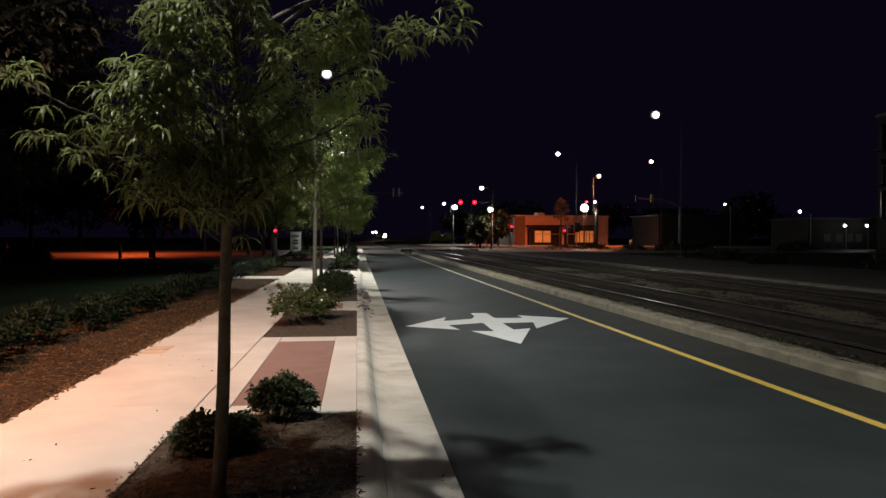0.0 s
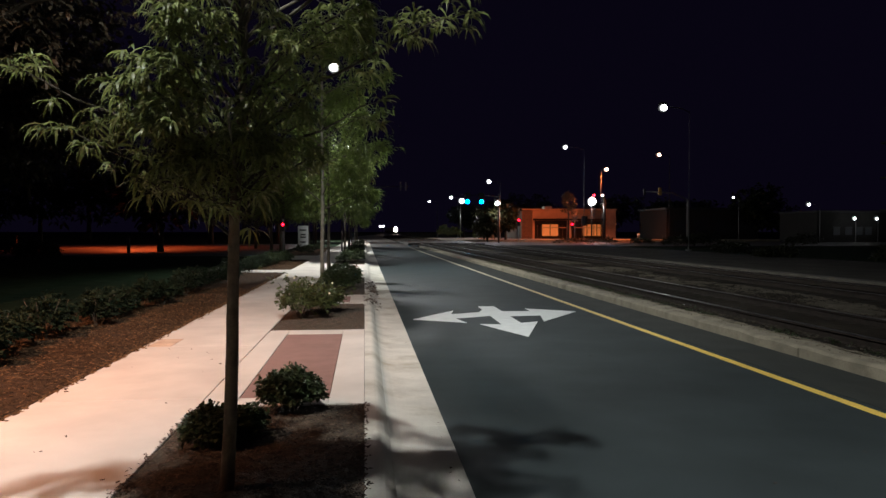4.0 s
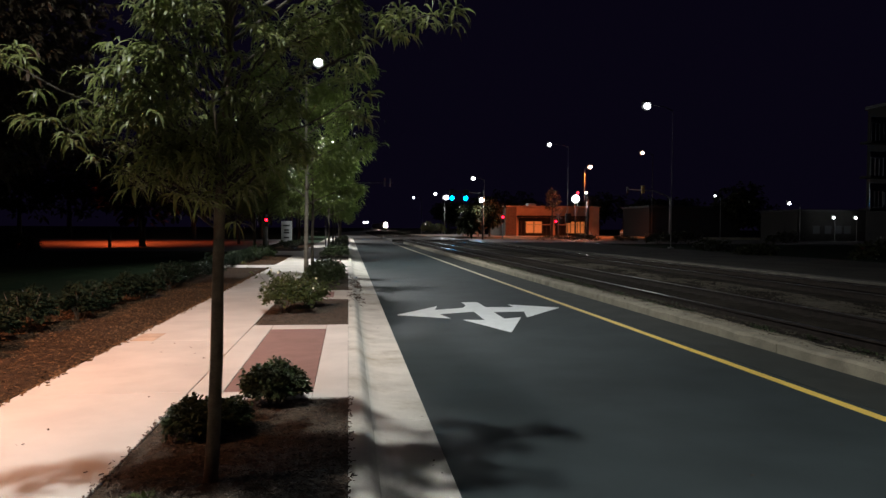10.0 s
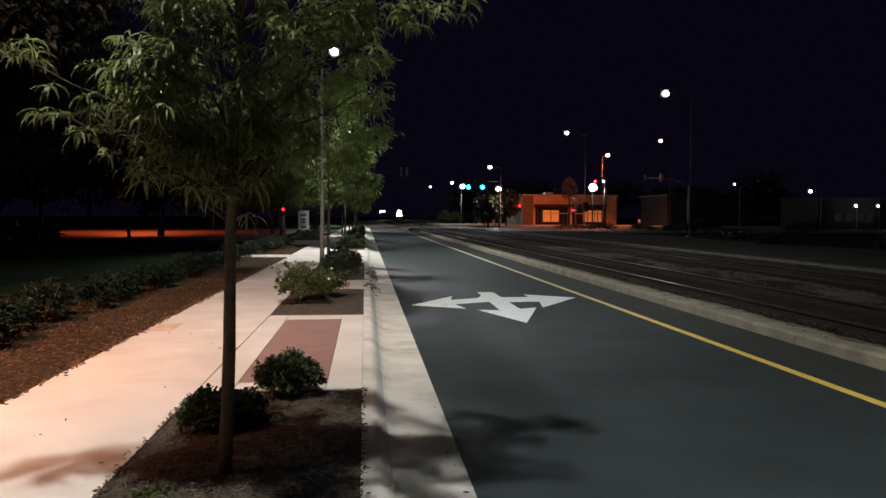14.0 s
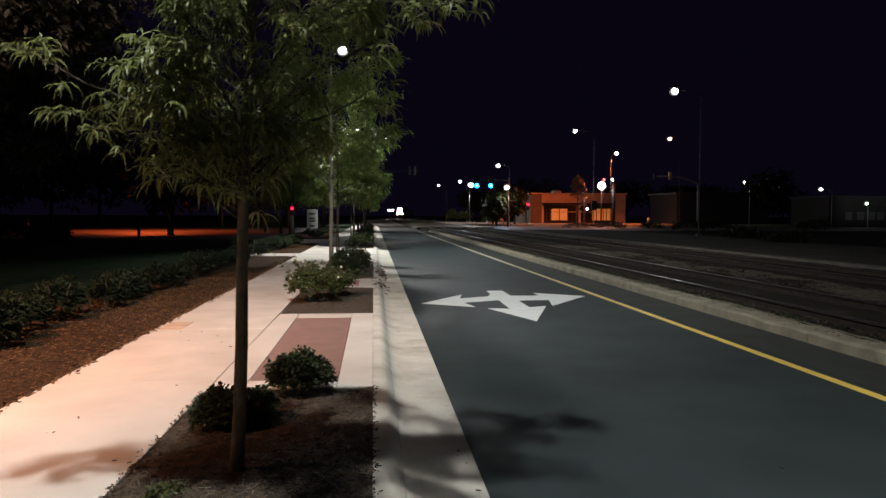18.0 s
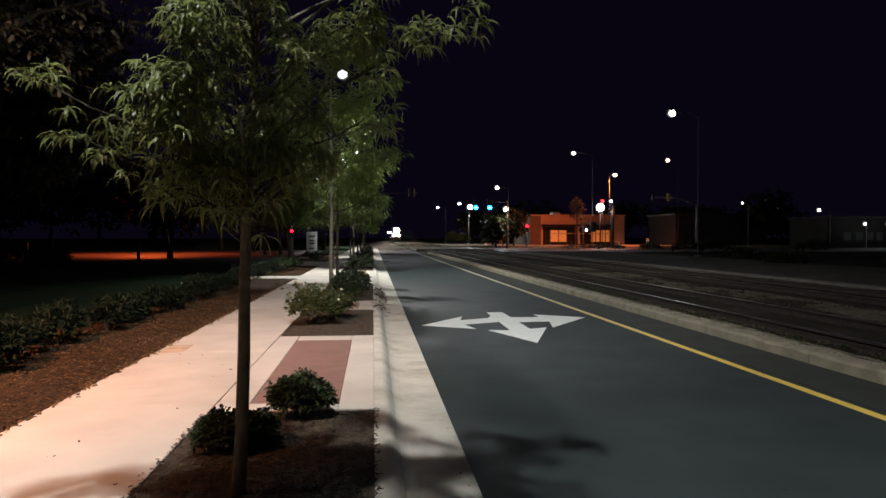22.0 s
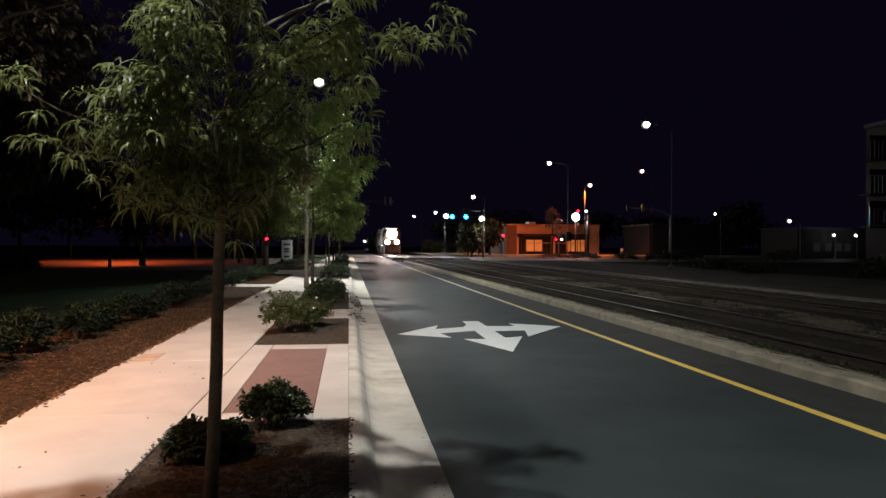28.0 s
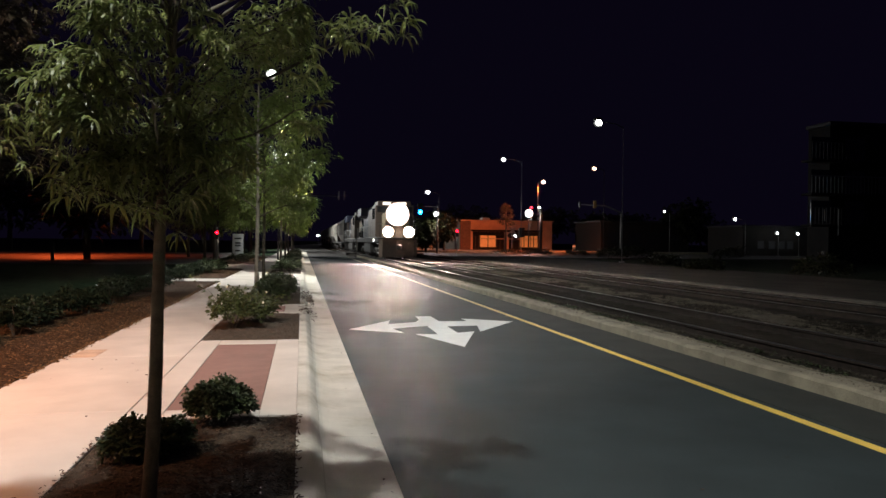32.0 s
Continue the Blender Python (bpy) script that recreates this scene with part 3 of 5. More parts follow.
def kerb_drift(x, y):
    """Sand washed up behind the kerb, thinning out raggedly over the tie ends."""
    e = noise.noise((x * 3.0, y * 1.1, 7)) + 0.6 * noise.noise((x * 9, y * 5, 3))
    return 0.136 - 0.11 * (x - 5.88) + 0.012 * e - 0.12 * max(0.0, x - 6.24 - 0.12 * e)


def middle_drift(x, y):
    """Pale sand in long uneven patches between the two tracks."""
    e = noise.noise((x * 0.9, y * 0.30, 11)) + 0.5 * noise.noise((x * 3.5, y * 1.6, 4)) + 0.3 * noise.noise((x * 11, y * 8, 6))
    return 0.104 + 0.046 * e + 0.002 - 0.10 * max(0.0, abs(x - 9.45) - 0.85)


v, f = sheet(5.88, 6.48, -4.0, 75.0, 14, 900, kerb_drift)
tagged(new("sand_strip", points_mesh("sand_strip", v, f, M_SAND, True)), "pale sand washed up behind the track kerb", "sand", kind="structure")
v, f = sheet(8.35, 10.55, -4.0, 75.0, 30, 800, middle_drift)
tagged(new("sand_strip", points_mesh("sand_strip", v, f, M_DUST, True)), "patchy pale sand between the two tracks", "sand", kind="structure")
for y0, y1, n in ((2.0, 40.0, 3600),):
    xs, ys = rng.uniform(5.62, 6.14, n), y0 + (y1 - y0) * rng.uniform(0, 1, n) ** 1.4
    scatter("spilt_gravel", [(x, y, (0.152 if x < 5.88 else kerb_drift(x, y)) + 0.004) for x, y in zip(xs, ys)], rng.uniform(0.006, 0.020, n), M_PALE_STONE, ballast, rng, 0.6)
for y0, y1, n in ((2.0, 16.0, 5000), (16.0, 40.0, 4200)):
    xs = np.concatenate([rng.uniform(6.2, 6.5, n // 4), rng.uniform(8.5, 10.3, n // 2), rng.uniform(12.9, 15.5, n // 4)])
    ys = rng.uniform(y0, y1, len(xs))
    scatter("ballast_stones", [(x, y, bed_height(x, y) + 0.012) for x, y in zip(xs, ys)], rng.uniform(0.012, 0.042, len(xs)), M_STONE, ballast, rng, 0.6)

bm = bmesh.new()
rows = []
for i in range(0, 55):
    y = 75.9 + i * 15
    s = track_x(y)
    rows.append([bm.verts.new((s + x, y, z)) for x, z in ((-1.95, -0.3), (6.9, -0.3), (6.6, 0.085), (-1.7, 0.085))])
for a, b in zip(rows, rows[1:]):
    for k in range(4):
        bm.faces.new((a[k], a[(k + 1) % 4], b[(k + 1) % 4], b[k]))
bm.faces.new(rows[0][::-1])
bm.faces.new(rows[-1])
setting("far_trackbed", bm, M_BALLAST, "far bed of dark ballast under the tracks")
RAIL = [(-0.07, 0.0), (0.07, 0.0), (0.07, 0.015), (0.012, 0.035), (0.012, 0.115), (0.036, 0.13), (0.036, 0.158), (-0.036, 0.158), (-0.036, 0.13), (-0.012, 0.115), (-0.012, 0.035), (-0.07, 0.015)]


def rail(parent, off, y0, y1, steps):
    bm, cap = bmesh.new(), bmesh.new()
    rings, caps = [], []
    for i in range(steps + 1):
        y = y0 + (y1 - y0) * i / steps
        x = track_x(y) + off
        rings.append([bm.verts.new((x + px, y, 0.096 + pz)) for px, pz in RAIL])
        caps.append([cap.verts.new((x + px, y, 0.096 + pz)) for px, pz in ((-0.03, 0.1585), (0.03, 0.1585), (0.026, 0.1615), (-0.026, 0.1615))])
    for group, mesh, n in ((rings, bm, len(RAIL)), (caps, cap, 4)):
        for a, b in zip(group, group[1:]):
            for k in range(n):
                mesh.faces.new((a[k], a[(k + 1) % n], b[(k + 1) % n], b[k]))
        mesh.faces.new(group[0][::-1])
        mesh.faces.new(group[-1])
    r = part("rail", bm, M_RAIL, parent)
    part("running_surface", cap, M_RAIL_TOP, r, "polished steel rail head")


tie = mesh_of("tie", box(bmesh.new(), -1.3, 1.3, -0.115, 0.115, -0.05, 0.118, 0.012), M_TIE)
plate = mesh_of("tie_plate", box(bmesh.new(), -0.16, 0.16, -0.09, 0.09, 0.112, 0.128), M_RAIL)
rng = np.random.default_rng(4)
for off, what in ((0.0, "near"), (4.55, "far")):
    track = thing("railway_track", "railway track with rusty rails on dark wooden ties", "railway track", "tracks")
    for side in (-0.7525, 0.7525):
        rail(track, off + side, -6, 870, 330)
    for i in range(143):
        y = -5.5 + i * 0.57
        piece("tie", tie, track, pose(track_x(y) + off + rng.normal(0, 0.03), y, 0, 0, 0, rng.normal(0, 0.8)))
        if y < 30 and off == 0:
            for side in (-0.7525, 0.7525):
                piece("tie_plate", plate, track, pose(track_x(y) + off + side, y, 0))
# strip of pale concrete along the far side of the tracks
setting("track_edging", box(bmesh.new(), 14.1, 14.5, -6, 75.8, -0.2, 0.2, 0.01), M_DULL, "weathered low concrete edging beside the tracks")
setting("gravel_lot", box(bmesh.new(), 14.5, 24.0, -6, 75.8, -0.2, 0.155), M_LOT, "dusty grey gravel lot beyond the tracks")

# level crossing: asphalt laid flush between and beside the rails
bm = bmesh.new()
for x0, x1 in ((5.05, 6.33), (6.43, 7.83), (7.93, 10.88), (10.98, 12.38), (12.48, 14.2)):
    box(bm, x0, x1, 86, 110, -0.1, 0.235, 0.01)
setting("crossing_deck", bm, M_OLD_ASPHALT, "worn asphalt deck of the level crossing")


# ---- trees ----
def limb(bm, a, b, r0, r1, sag, rng, n=7):
    a, b = Vector(a), Vector(b)
    pts = []
    for i in range(n):
        t = i / (n - 1)
        p = a.lerp(b, t) + Vector((0, 0, sag * 4 * t * (1 - t)))
        p += Vector(rng.normal(0, 0.012 * (b - a).length, 3)) * (0 < i < n - 1)
        pts.append(p)
    tube(bm, pts, [r0 + (r1 - r0) * i / (n - 1) for i in range(n)], 6)
    return pts


def tree(label, x, y, height, clear, reach, girth, tufts, leaf, mat, seed, extra=(), group="street trees", per=9, lean=0.0, limbs=22, twig=0.36, lop=0.0, bark=None):
    rng = np.random.default_rng(seed)
    t = thing("street_tree", label, "tree", group, pose(x, y, 0.16))
    bm = bmesh.new()
    pts = [Vector((lean * k / 8 + 0.012 * math.sin(k * 1.7 + seed), 0.012 * math.cos(k * 2.1 + seed), height * 0.92 * k / 8)) for k in range(9)]
    pts[0].z = -0.08
    tube(bm, pts, [girth * (1.25 if k == 0 else 1.0 - 0.85 * (k / 8) ** 1.2) for k in range(9)], 10)
    part("trunk", bm, bark or M_BARK, t)
    ends = []
    for i in range(limbs):
        z = clear + (height * 0.86 - clear) * ((i + 0.5) / limbs) ** (1 + lop)
        a = i * 2.4 + rng.uniform(-0.4, 0.4)
        k = (z - clear) / (height - clear)
        r = reach * (0.55 + 0.75 * math.sin(math.pi * min(1, 0.18 + 0.8 * k))) * rng.uniform(0.6, 1.0) * (1 - 0.45 * k)
        r *= 1 - lop * max(0, math.cos(a)) - 0.7 * lop * max(0, -math.sin(a))
        ends.append((z - 0.18 * r, Vector((r * math.cos(a), r * math.sin(a), z + 0.32 * r * rng.uniform(0.3, 1.2)))))
        if lop:
            ze = clear + 0.15 + (height - 0.25 - clear) * ((i + 0.5) / limbs) ** 1.15
            r = reach * max(0.1, 1 - (ze - clear - 0.3) / (height - clear)) ** 0.85 * rng.uniform(0.6, 1.05)
            r *= (1 - 0.2 * max(0, math.cos(a))) * (1 + 0.25 * max(0, -math.sin(a)))
            ends[-1] = (max(clear, ze - 0.7 * r - 0.1), Vector((r * math.cos(a), r * math.sin(a), ze)))
    for e in extra:
        e = Vector(e) - Vector((x, y, 0.16))
        ends.append((max(clear * 0.95, e.z - 0.55 * math.hypot(e.x, e.y)), e))
    spots = []
    twigs = bmesh.new()
    each = max(2, tufts // len(ends))
    for w, (z, e) in enumerate(ends):
        bare = (0.52 if e.x > 1.0 and e.z < 2.62 else 0.42) if w >= limbs else 0.28
        start = Vector((lean * z / height, 0, z))
        wood = bmesh.new()
        line = limb(wood, start, e, girth * (0.3 if w < limbs else 0.17), 0.003, 0.06 * (e - start).length, rng)
        part("limb", wood, M_BARK, t)
        for j in range(each if w < limbs else int(each * (0.6 if e.z > 2.6 else 0.3 if e.x > 1.0 else 0.55 if e.x > 0 else 0.6))):
            s = bare + (1 - bare) * rng.uniform(0, 1) ** 0.7
            i = min(len(line) - 2, int(s * (len(line) - 1)))
            p = line[i].lerp(line[i + 1], s * (len(line) - 1) - i)
            out = Vector(rng.normal(0, 1, 3))
            out.z *= 0.7
            out = (out.normalized() + (e - start).normalized() * 0.5).normalized()
            d = twig * rng.uniform(0.15, 1.0) * (1.15 - 0.5 * s)
            q = p + out * d + Vector((0, 0, -0.12 * d))
            if j % 3 == 0 and d > 0.12:
                tube(twigs, [p, p.lerp(q, 0.55) + Vector((0, 0, 0.03 * d)), q], [0.004, 0.003, 0.0015], 4)
            spots.append((*q, out.x, out.y, out.z * 0.5))
    tagged(part("twig_mass", twigs, M_BARK, t), kind="stuff")
    leaves("leaves", spots, mat, t, rng, leaf, 0.15 if lop else 0.18, per, 0.95, 0.85, 0.35, 0.16 if lop else 0.28)
    return t


def near_tree():
    """A slender young tree: thin limbs, side twigs on them, and a splayed tuft of narrow leaves at every twig's end."""
    rng = np.random.default_rng(5)
    x, y, base = -0.766, 4.15, 0.16
    t = thing("street_tree", "young street tree with narrow drooping green leaves in a mulch bed", "tree", "street trees", pose(x, y, base))
    bm = bmesh.new()
    heights = [-0.08, 0.06, 0.35, 0.75, 1.1, 1.5, 1.9, 2.4, 2.9, 3.4]
    spine = [Vector((0.042 * z + 0.008 * math.sin(z * 3.1), 0.01 * math.cos(2.2 * z), z)) for z in heights]
    tube(bm, spine, [0.052, 0.040, 0.037, 0.035, 0.032, 0.030, 0.026, 0.019, 0.012, 0.004], 12)
    part("trunk", bm, M_TRUNK, t)
    # tips of the outer boughs: place, and how many side twigs each carries
    tips = [(-1.72, 3.8, 2.42, 8), (-1.50, 3.9, 2.12, 8), (-1.22, 3.85, 2.26, 12), (-1.10, 3.8, 2.44, 13), (-1.10, 3.75, 2.34, 14), (-0.95, 3.7, 2.58, 13),
            (-0.90, 3.80, 2.76, 12), (-1.22, 3.9, 2.10, 12), (-0.98, 3.75, 2.20, 13), (-1.06, 3.8, 2.10, 11), (-0.94, 3.8, 2.12, 8), (-1.27, 3.9, 1.92, 3), (-0.98, 3.9, 1.82, 6), (-0.84, 4.1, 1.78, 6),
            (-1.05, 4.4, 2.25, 10), (-1.10, 4.3, 2.5, 10), (-0.9, 3.6, 2.42, 8), (-0.84, 3.65, 2.62, 8), (-1.0, 4.2, 2.72, 7), (-1.0, 4.1, 3.05, 4), (-0.8, 3.5, 3.0, 5),
            (-0.52, 3.5, 2.68, 8), (-0.40, 3.6, 2.50, 7), (-0.46, 3.7, 2.28, 7), (-0.20, 4.0, 2.62, 8), (-0.27, 3.9, 2.32, 6),
            (-0.34, 4.15, 2.20, 10), (-0.46, 4.05, 1.98, 8), (-0.28, 4.4, 2.05, 9), (-0.6, 4.55, 2.3, 8), (-0.62, 4.3, 1.9, 9), (-0.88, 4.0, 2.0, 8), (-0.66, 3.95, 1.98, 8), (-0.75, 4.45, 2.05, 9), (-0.55, 3.9, 2.12, 9),
            (-0.10, 4.1, 2.74, 9), (-0.01, 4.1, 2.86, 13), (0.10, 4.2, 2.34, 3), (0.62, 4.42, 2.92, 24),
            # unseen upper tips, added to shade the lower boughs, bed, gutter and lane
            (0.42, 4.25, 3.3, 14), (0.15, 3.55, 3.6, 10), (0.0, 3.9, 3.3, 10), (-0.35, 3.5, 3.4, 7), (-0.12, 3.62, 3.4, 10), (-1.62, 3.58, 3.4, 5), (-0.7, 3.6, 3.7, 8), (-0.6, 3.3, 3.3, 10), (-0.5, 3.2, 3.0, 10), (-0.45, 3.0, 3.2, 8), (-1.52, 3.72, 3.3, 4), (-0.62, 2.9, 3.3, 9), (-0.30, 2.95, 3.3, 9), (-0.12, 3.15, 3.4, 9), (-0.5, 4.4, 3.8, 10), (-0.9, 4.5, 3.4, 10), (0.1, 4.5, 3.2, 11)]
    spots, twigs = [], bmesh.new()
    for ex, ey, ez, count in tips:
        e = Vector((ex - x, ey - y, ez - base))
        out = math.hypot(e.x, e.y)
        z = max(1.28, min(3.0, e.z - 0.55 * out - 0.05))
        start = Vector((0.042 * z, 0, z))
        wood = bmesh.new()
        line = limb(wood, start, e, 0.0085 + 0.004 * out, 0.0025, 0.05 * out, rng, 8)
        part("limb", wood, M_BARK, t)
        way = (e - start).normalized()
        spots.append((*e, *way))
        for j in range(count):
            low = 0.2 if ez < 2.3 else 0.42
            f = low + (1 - low) * (j + rng.uniform(0, 0.9)) / count
            k = min(len(line) - 2, int(f * (len(line) - 1)))
            p = line[k].lerp(line[k + 1], f * (len(line) - 1) - k)
            o = Vector(rng.normal(0, 1, 3))
            o.z *= 0.55
            o = (o.normalized() + way * 0.7).normalized()
            d = rng.uniform(0.08, 0.27) * (1.2 - 0.45 * f)
            q = p + o * d + Vector((0, 0, 0.02 - 0.25 * d * d / 0.2))
            tube(twigs, [p, p.lerp(q, 0.5) + Vector((0, 0, 0.08 * d)), q], [0.003, 0.0022, 0.0012], 4)
            spots.append((*q, *o))
            if d > 0.16:
                spots.append((*(p.lerp(q, 0.5) + Vector((0, 0, 0.08 * d))), *o))
    tagged(part("twig_mass", twigs, M_BARK, t), kind="stuff")
    leaves("leaves", spots, M_LEAF, t, rng, 0.12, 0.125, 12, 1.2, 0.85, 0.3, 0.08, splay=True)
    stub = tube(bmesh.new(), [(0.040, -0.57, 2.20), (0.070, -0.55, 2.14), (0.108, -0.52, 2.07), (0.09, -0.28, 1.9), (0.06, 0.0, 1.78)], [0.005, 0.006, 0.007, 0.008, 0.009], 6)
    part("snapped_twig", stub, M_PALE_BARK, t, "pale bare snapped twig")


near_tree()
for k, (x, y, h, r, s) in enumerate(((-1.04, 18.5, 7.6, 1.95, 2), (-1.2, 25.0, 6.4, 1.7, 8), (-0.9, 34.0, 5.8, 1.5, 3), (-0.9, 43.0, 5.6, 1.5, 4), (-0.9, 52.0, 5.6, 1.5, 6), (-0.8, 61.8, 5.4, 1.5, 7), (-0.8, 70.8, 5.2, 1.4, 9), (-0.8, 80.0, 5.2, 1.4, 10))):
    tree("slender street tree lit green by a lamp above", x, y, h, 2.1, r, 0.055, 1500 if k < 2 else 520, 0.17 if k < 2 else 0.24, M_LEAF_FAR, s + 20, per=8, limbs=20, twig=0.5, bark=M_PALE_BARK if k == 0 else M_BARK)


def dark_tree(x, y, h, r, seed, n=900, leaf=0.5, mat=M_DARK_LEAF):
    rng = np.random.default_rng(seed)
    t = thing("shade_tree", "large dark shade tree against the night sky", "tree", "background trees", pose(x, y, -0.05))
    bm = bmesh.new()
    tube(bm, [(0, 0, -0.1), (0.05, 0, h * 0.25), (0.1, 0.05, h * 0.5), (0.0, 0.1, h * 0.8)], [0.05 * h * 0.6, 0.035 * h * 0.6, 0.025 * h * 0.6, 0.01], 9)
    for i in range(8):
        a = i * 0.8 + rng.uniform(0, 0.4)
        limb(bm, (0.05, 0, h * (0.42 + 0.04 * i)), (r * 0.6 * math.cos(a), r * 0.6 * math.sin(a), h * (0.58 + 0.04 * i)), 0.012 * h * 0.6, 0.02, 0.02 * h, rng)
    part("trunk", bm, M_BARK, t)
    spots = []
    blobs = [(rng.uniform(-0.6, 0.6) * r, rng.uniform(-0.6, 0.6) * r, h * rng.uniform(0.42, 0.85), r * rng.uniform(0.3, 0.55)) for _ in range(11)]
    for i in range(n):
        bx, by, bz, br = blobs[i % 11]
        o = rng.normal(0, 1, 3)
        o /= np.linalg.norm(o)
        q = np.array((bx, by, bz)) + o * br * rng.uniform(0.6, 1.05) * (1, 1, 0.8)
        spots.append((*q, *o))
    leaves("leaves", spots, mat, t, rng, leaf, 0.4, 7, 0.7, 0.8)


dark_tree(-8.4, 14.5, 11.0, 5.2, 1, 6400, 0.11, M_SODIUM_LEAF)
dark_tree(-17.0, 33.0, 13.0, 7.5, 2, 3600, 0.25, M_SODIUM_LEAF)
dark_tree(-14.5, 27.0, 13.0, 6.5, 3, 2600, 0.3, M_SODIUM_LEAF)
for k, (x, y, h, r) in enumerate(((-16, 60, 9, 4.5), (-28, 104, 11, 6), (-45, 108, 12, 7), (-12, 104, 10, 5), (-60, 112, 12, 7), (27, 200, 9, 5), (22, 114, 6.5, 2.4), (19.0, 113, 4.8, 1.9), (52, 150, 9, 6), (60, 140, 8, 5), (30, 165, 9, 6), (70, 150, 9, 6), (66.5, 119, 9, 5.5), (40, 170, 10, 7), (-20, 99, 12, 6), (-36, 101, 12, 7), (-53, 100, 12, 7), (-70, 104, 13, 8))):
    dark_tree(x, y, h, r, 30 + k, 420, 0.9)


def shrub(name, label, x, y, w, h, mat, seed, leaf=0.05, tufts=160, group="", per=9, z=0.16, stems=5):
    rng = np.random.default_rng(seed)
    t = thing(name, label, "shrub", group, pose(x, y, z))
    spots = []
    for i in range(stems):
        a = i * 2.4
        e = (w * 0.34 * math.cos(a), w * 0.34 * math.sin(a), h * rng.uniform(0.55, 0.85))
        bm = bmesh.new()
        limb(bm, (0.02 * math.cos(a), 0.02 * math.sin(a), -0.06), e, 0.008, 0.003, 0.02, rng, 4)
        part("stem", bm, M_BARK, t)
    for i in range(tufts):
        o = rng.normal(0, 1, 3)
        o[2] = abs(o[2]) * 0.9 - 0.15
        o /= np.linalg.norm(o)
        k = rng.uniform(0.55, 1.0) * (0.85 + 0.3 * noise.noise((o[0] * 2 + seed, o[1] * 2, o[2] * 2)))
        spots.append((o[0] * w * 0.5 * k, o[1] * w * 0.5 * k, max(0.02, h * 0.35 + o[2] * h * 0.62 * k), *o))
    leaves("leaves", spots, mat, t, rng, leaf, 0.42, per, 0.5, 0.7, 0.3)
    return t


rng = np.random.default_rng(55)
spots = []
for i in range(60):
    wy = 3.0 + 34.0 * rng.uniform(0, 1) ** 1.3
    wx = 6.08 + rng.normal(0, 0.10)
    for j in range(int(rng.uniform(4, 16))):
        q = (wx + rng.normal(0, 0.07), wy + rng.normal(0, 0.2))
        spots.append((*q, max(0.15 if q[0] < 5.9 else kerb_drift(*q), bed_height(*q)) + 0.005, 0, 0, 1))
leaves("weeds", spots, M_SHRUB, ballast, rng, 0.07, 0.3, 6, 0.8, 0.9, 0.25)
rng = np.random.default_rng(12)
low = "low rounded evergreen shrub growing in the mulch bed"
shrub("shrub", low, -0.585, 6.0, 0.60, 0.38, M_SHRUB, 1, 0.05, 620, "bed shrubs")
shrub("shrub", low, -1.0, 5.1, 0.52, 0.27, M_SHRUB, 2, 0.05, 520, "bed shrubs")
shrub("shrub", low, -0.84, 5.2, 0.34, 0.25, M_SHRUB, 22, 0.05, 200, "bed shrubs")
flower = "loose leafy shrub dotted with small pale blossoms in the mulch bed"
for i, (x, y, w, h) in enumerate(((-1.03, 12.3, 1.05, 0.74), (-0.70, 13.1, 0.85, 0.55))):
    rose = shrub("flowering_shrub", flower, x, y, w, h, M_BLOOM_LEAF, 5 + i, 0.075, 240, "flowering shrubs", stems=8)
    for j in range(5):
        a, r = j * 2.1 + i, w * (0.25 + 0.06 * (j % 4))
        bm = bmesh.new()
        for k in range(5):
            c = k * 1.257
            dome(bm, 0.009 * math.cos(c), 0.009 * math.sin(c), 0, 0.011, 0.011, 0.007, 6, 4)
        q = part("blossom", bm, M_PETAL, rose, "small cream blossom")
        q.matrix_basis = pose(r * math.cos(a), r * math.sin(a) - 0.08, h * (0.35 + 0.11 * (j * 3 % 7)), 70)
    for j in range(6):
        a = j * 1.05 + 0.4 * i
        bm = bmesh.new()
        e = (w * 0.6 * math.cos(a), w * 0.6 * math.sin(a), h * (0.75 + 0.12 * (j % 4)))
        limb(bm, (0, 0, 0.05), e, 0.006, 0.002, 0.08, rng, 5)
        part("stem", bm, M_BARK, rose)
        spray = [(e[0] * s, e[1] * s, e[2] * s + 0.03 * (j % 2), math.cos(a), math.sin(a), 0.4) for s in (0.7, 0.8, 0.9, 1.0)]
        leaves("sprig", spray, M_BLOOM_LEAF, rose, rng, 0.07, 0.45, 5, 0.5, 0.9, 0.3)
for i in range(7):
    shrub("shrub", low, -0.75 + 0.25 * (i % 2), 17.6 + i * 0.85, 0.9, 0.55, M_SHRUB, 40 + i, 0.08, 140, "bed shrubs")
for i in range(14):
    shrub("shrub", low, -0.75 + 0.3 * (i % 2), (33, 34, 35.2, 36.4, 42, 43.2, 45, 51, 53, 60.5, 62.8, 70, 72, 79)[i], 1.0, 0.7, M_SHRUB, 60 + i, 0.12, 90, "bed shrubs")
for i in range(40):
    y = 6.3 + i * 0.64 * (1 + i * 0.004) + rng.normal(0, 0.08)
    shrub("hedge_shrub", "upright small-leaved hedge plant behind the mulch", -4.2 + rng.normal(0, 0.10), y, rng.uniform(0.52, 0.82), rng.uniform(0.40, 0.68), M_HEDGE, 100 + i, 0.085, 120 if y < 16 else 84, "hedge plants", 8)
for i in range(9):
    shrub("shrub", "round shrub beside the side path", -4.3 + 0.35 * (i % 3), (29.2, 31.1, 33.0, 34.9, 36.8, 46.5, 50.0, 53.0, 56.0)[i], 0.9, 0.6, M_SHRUB, 160 + i, 0.12, 90, "bed shrubs")


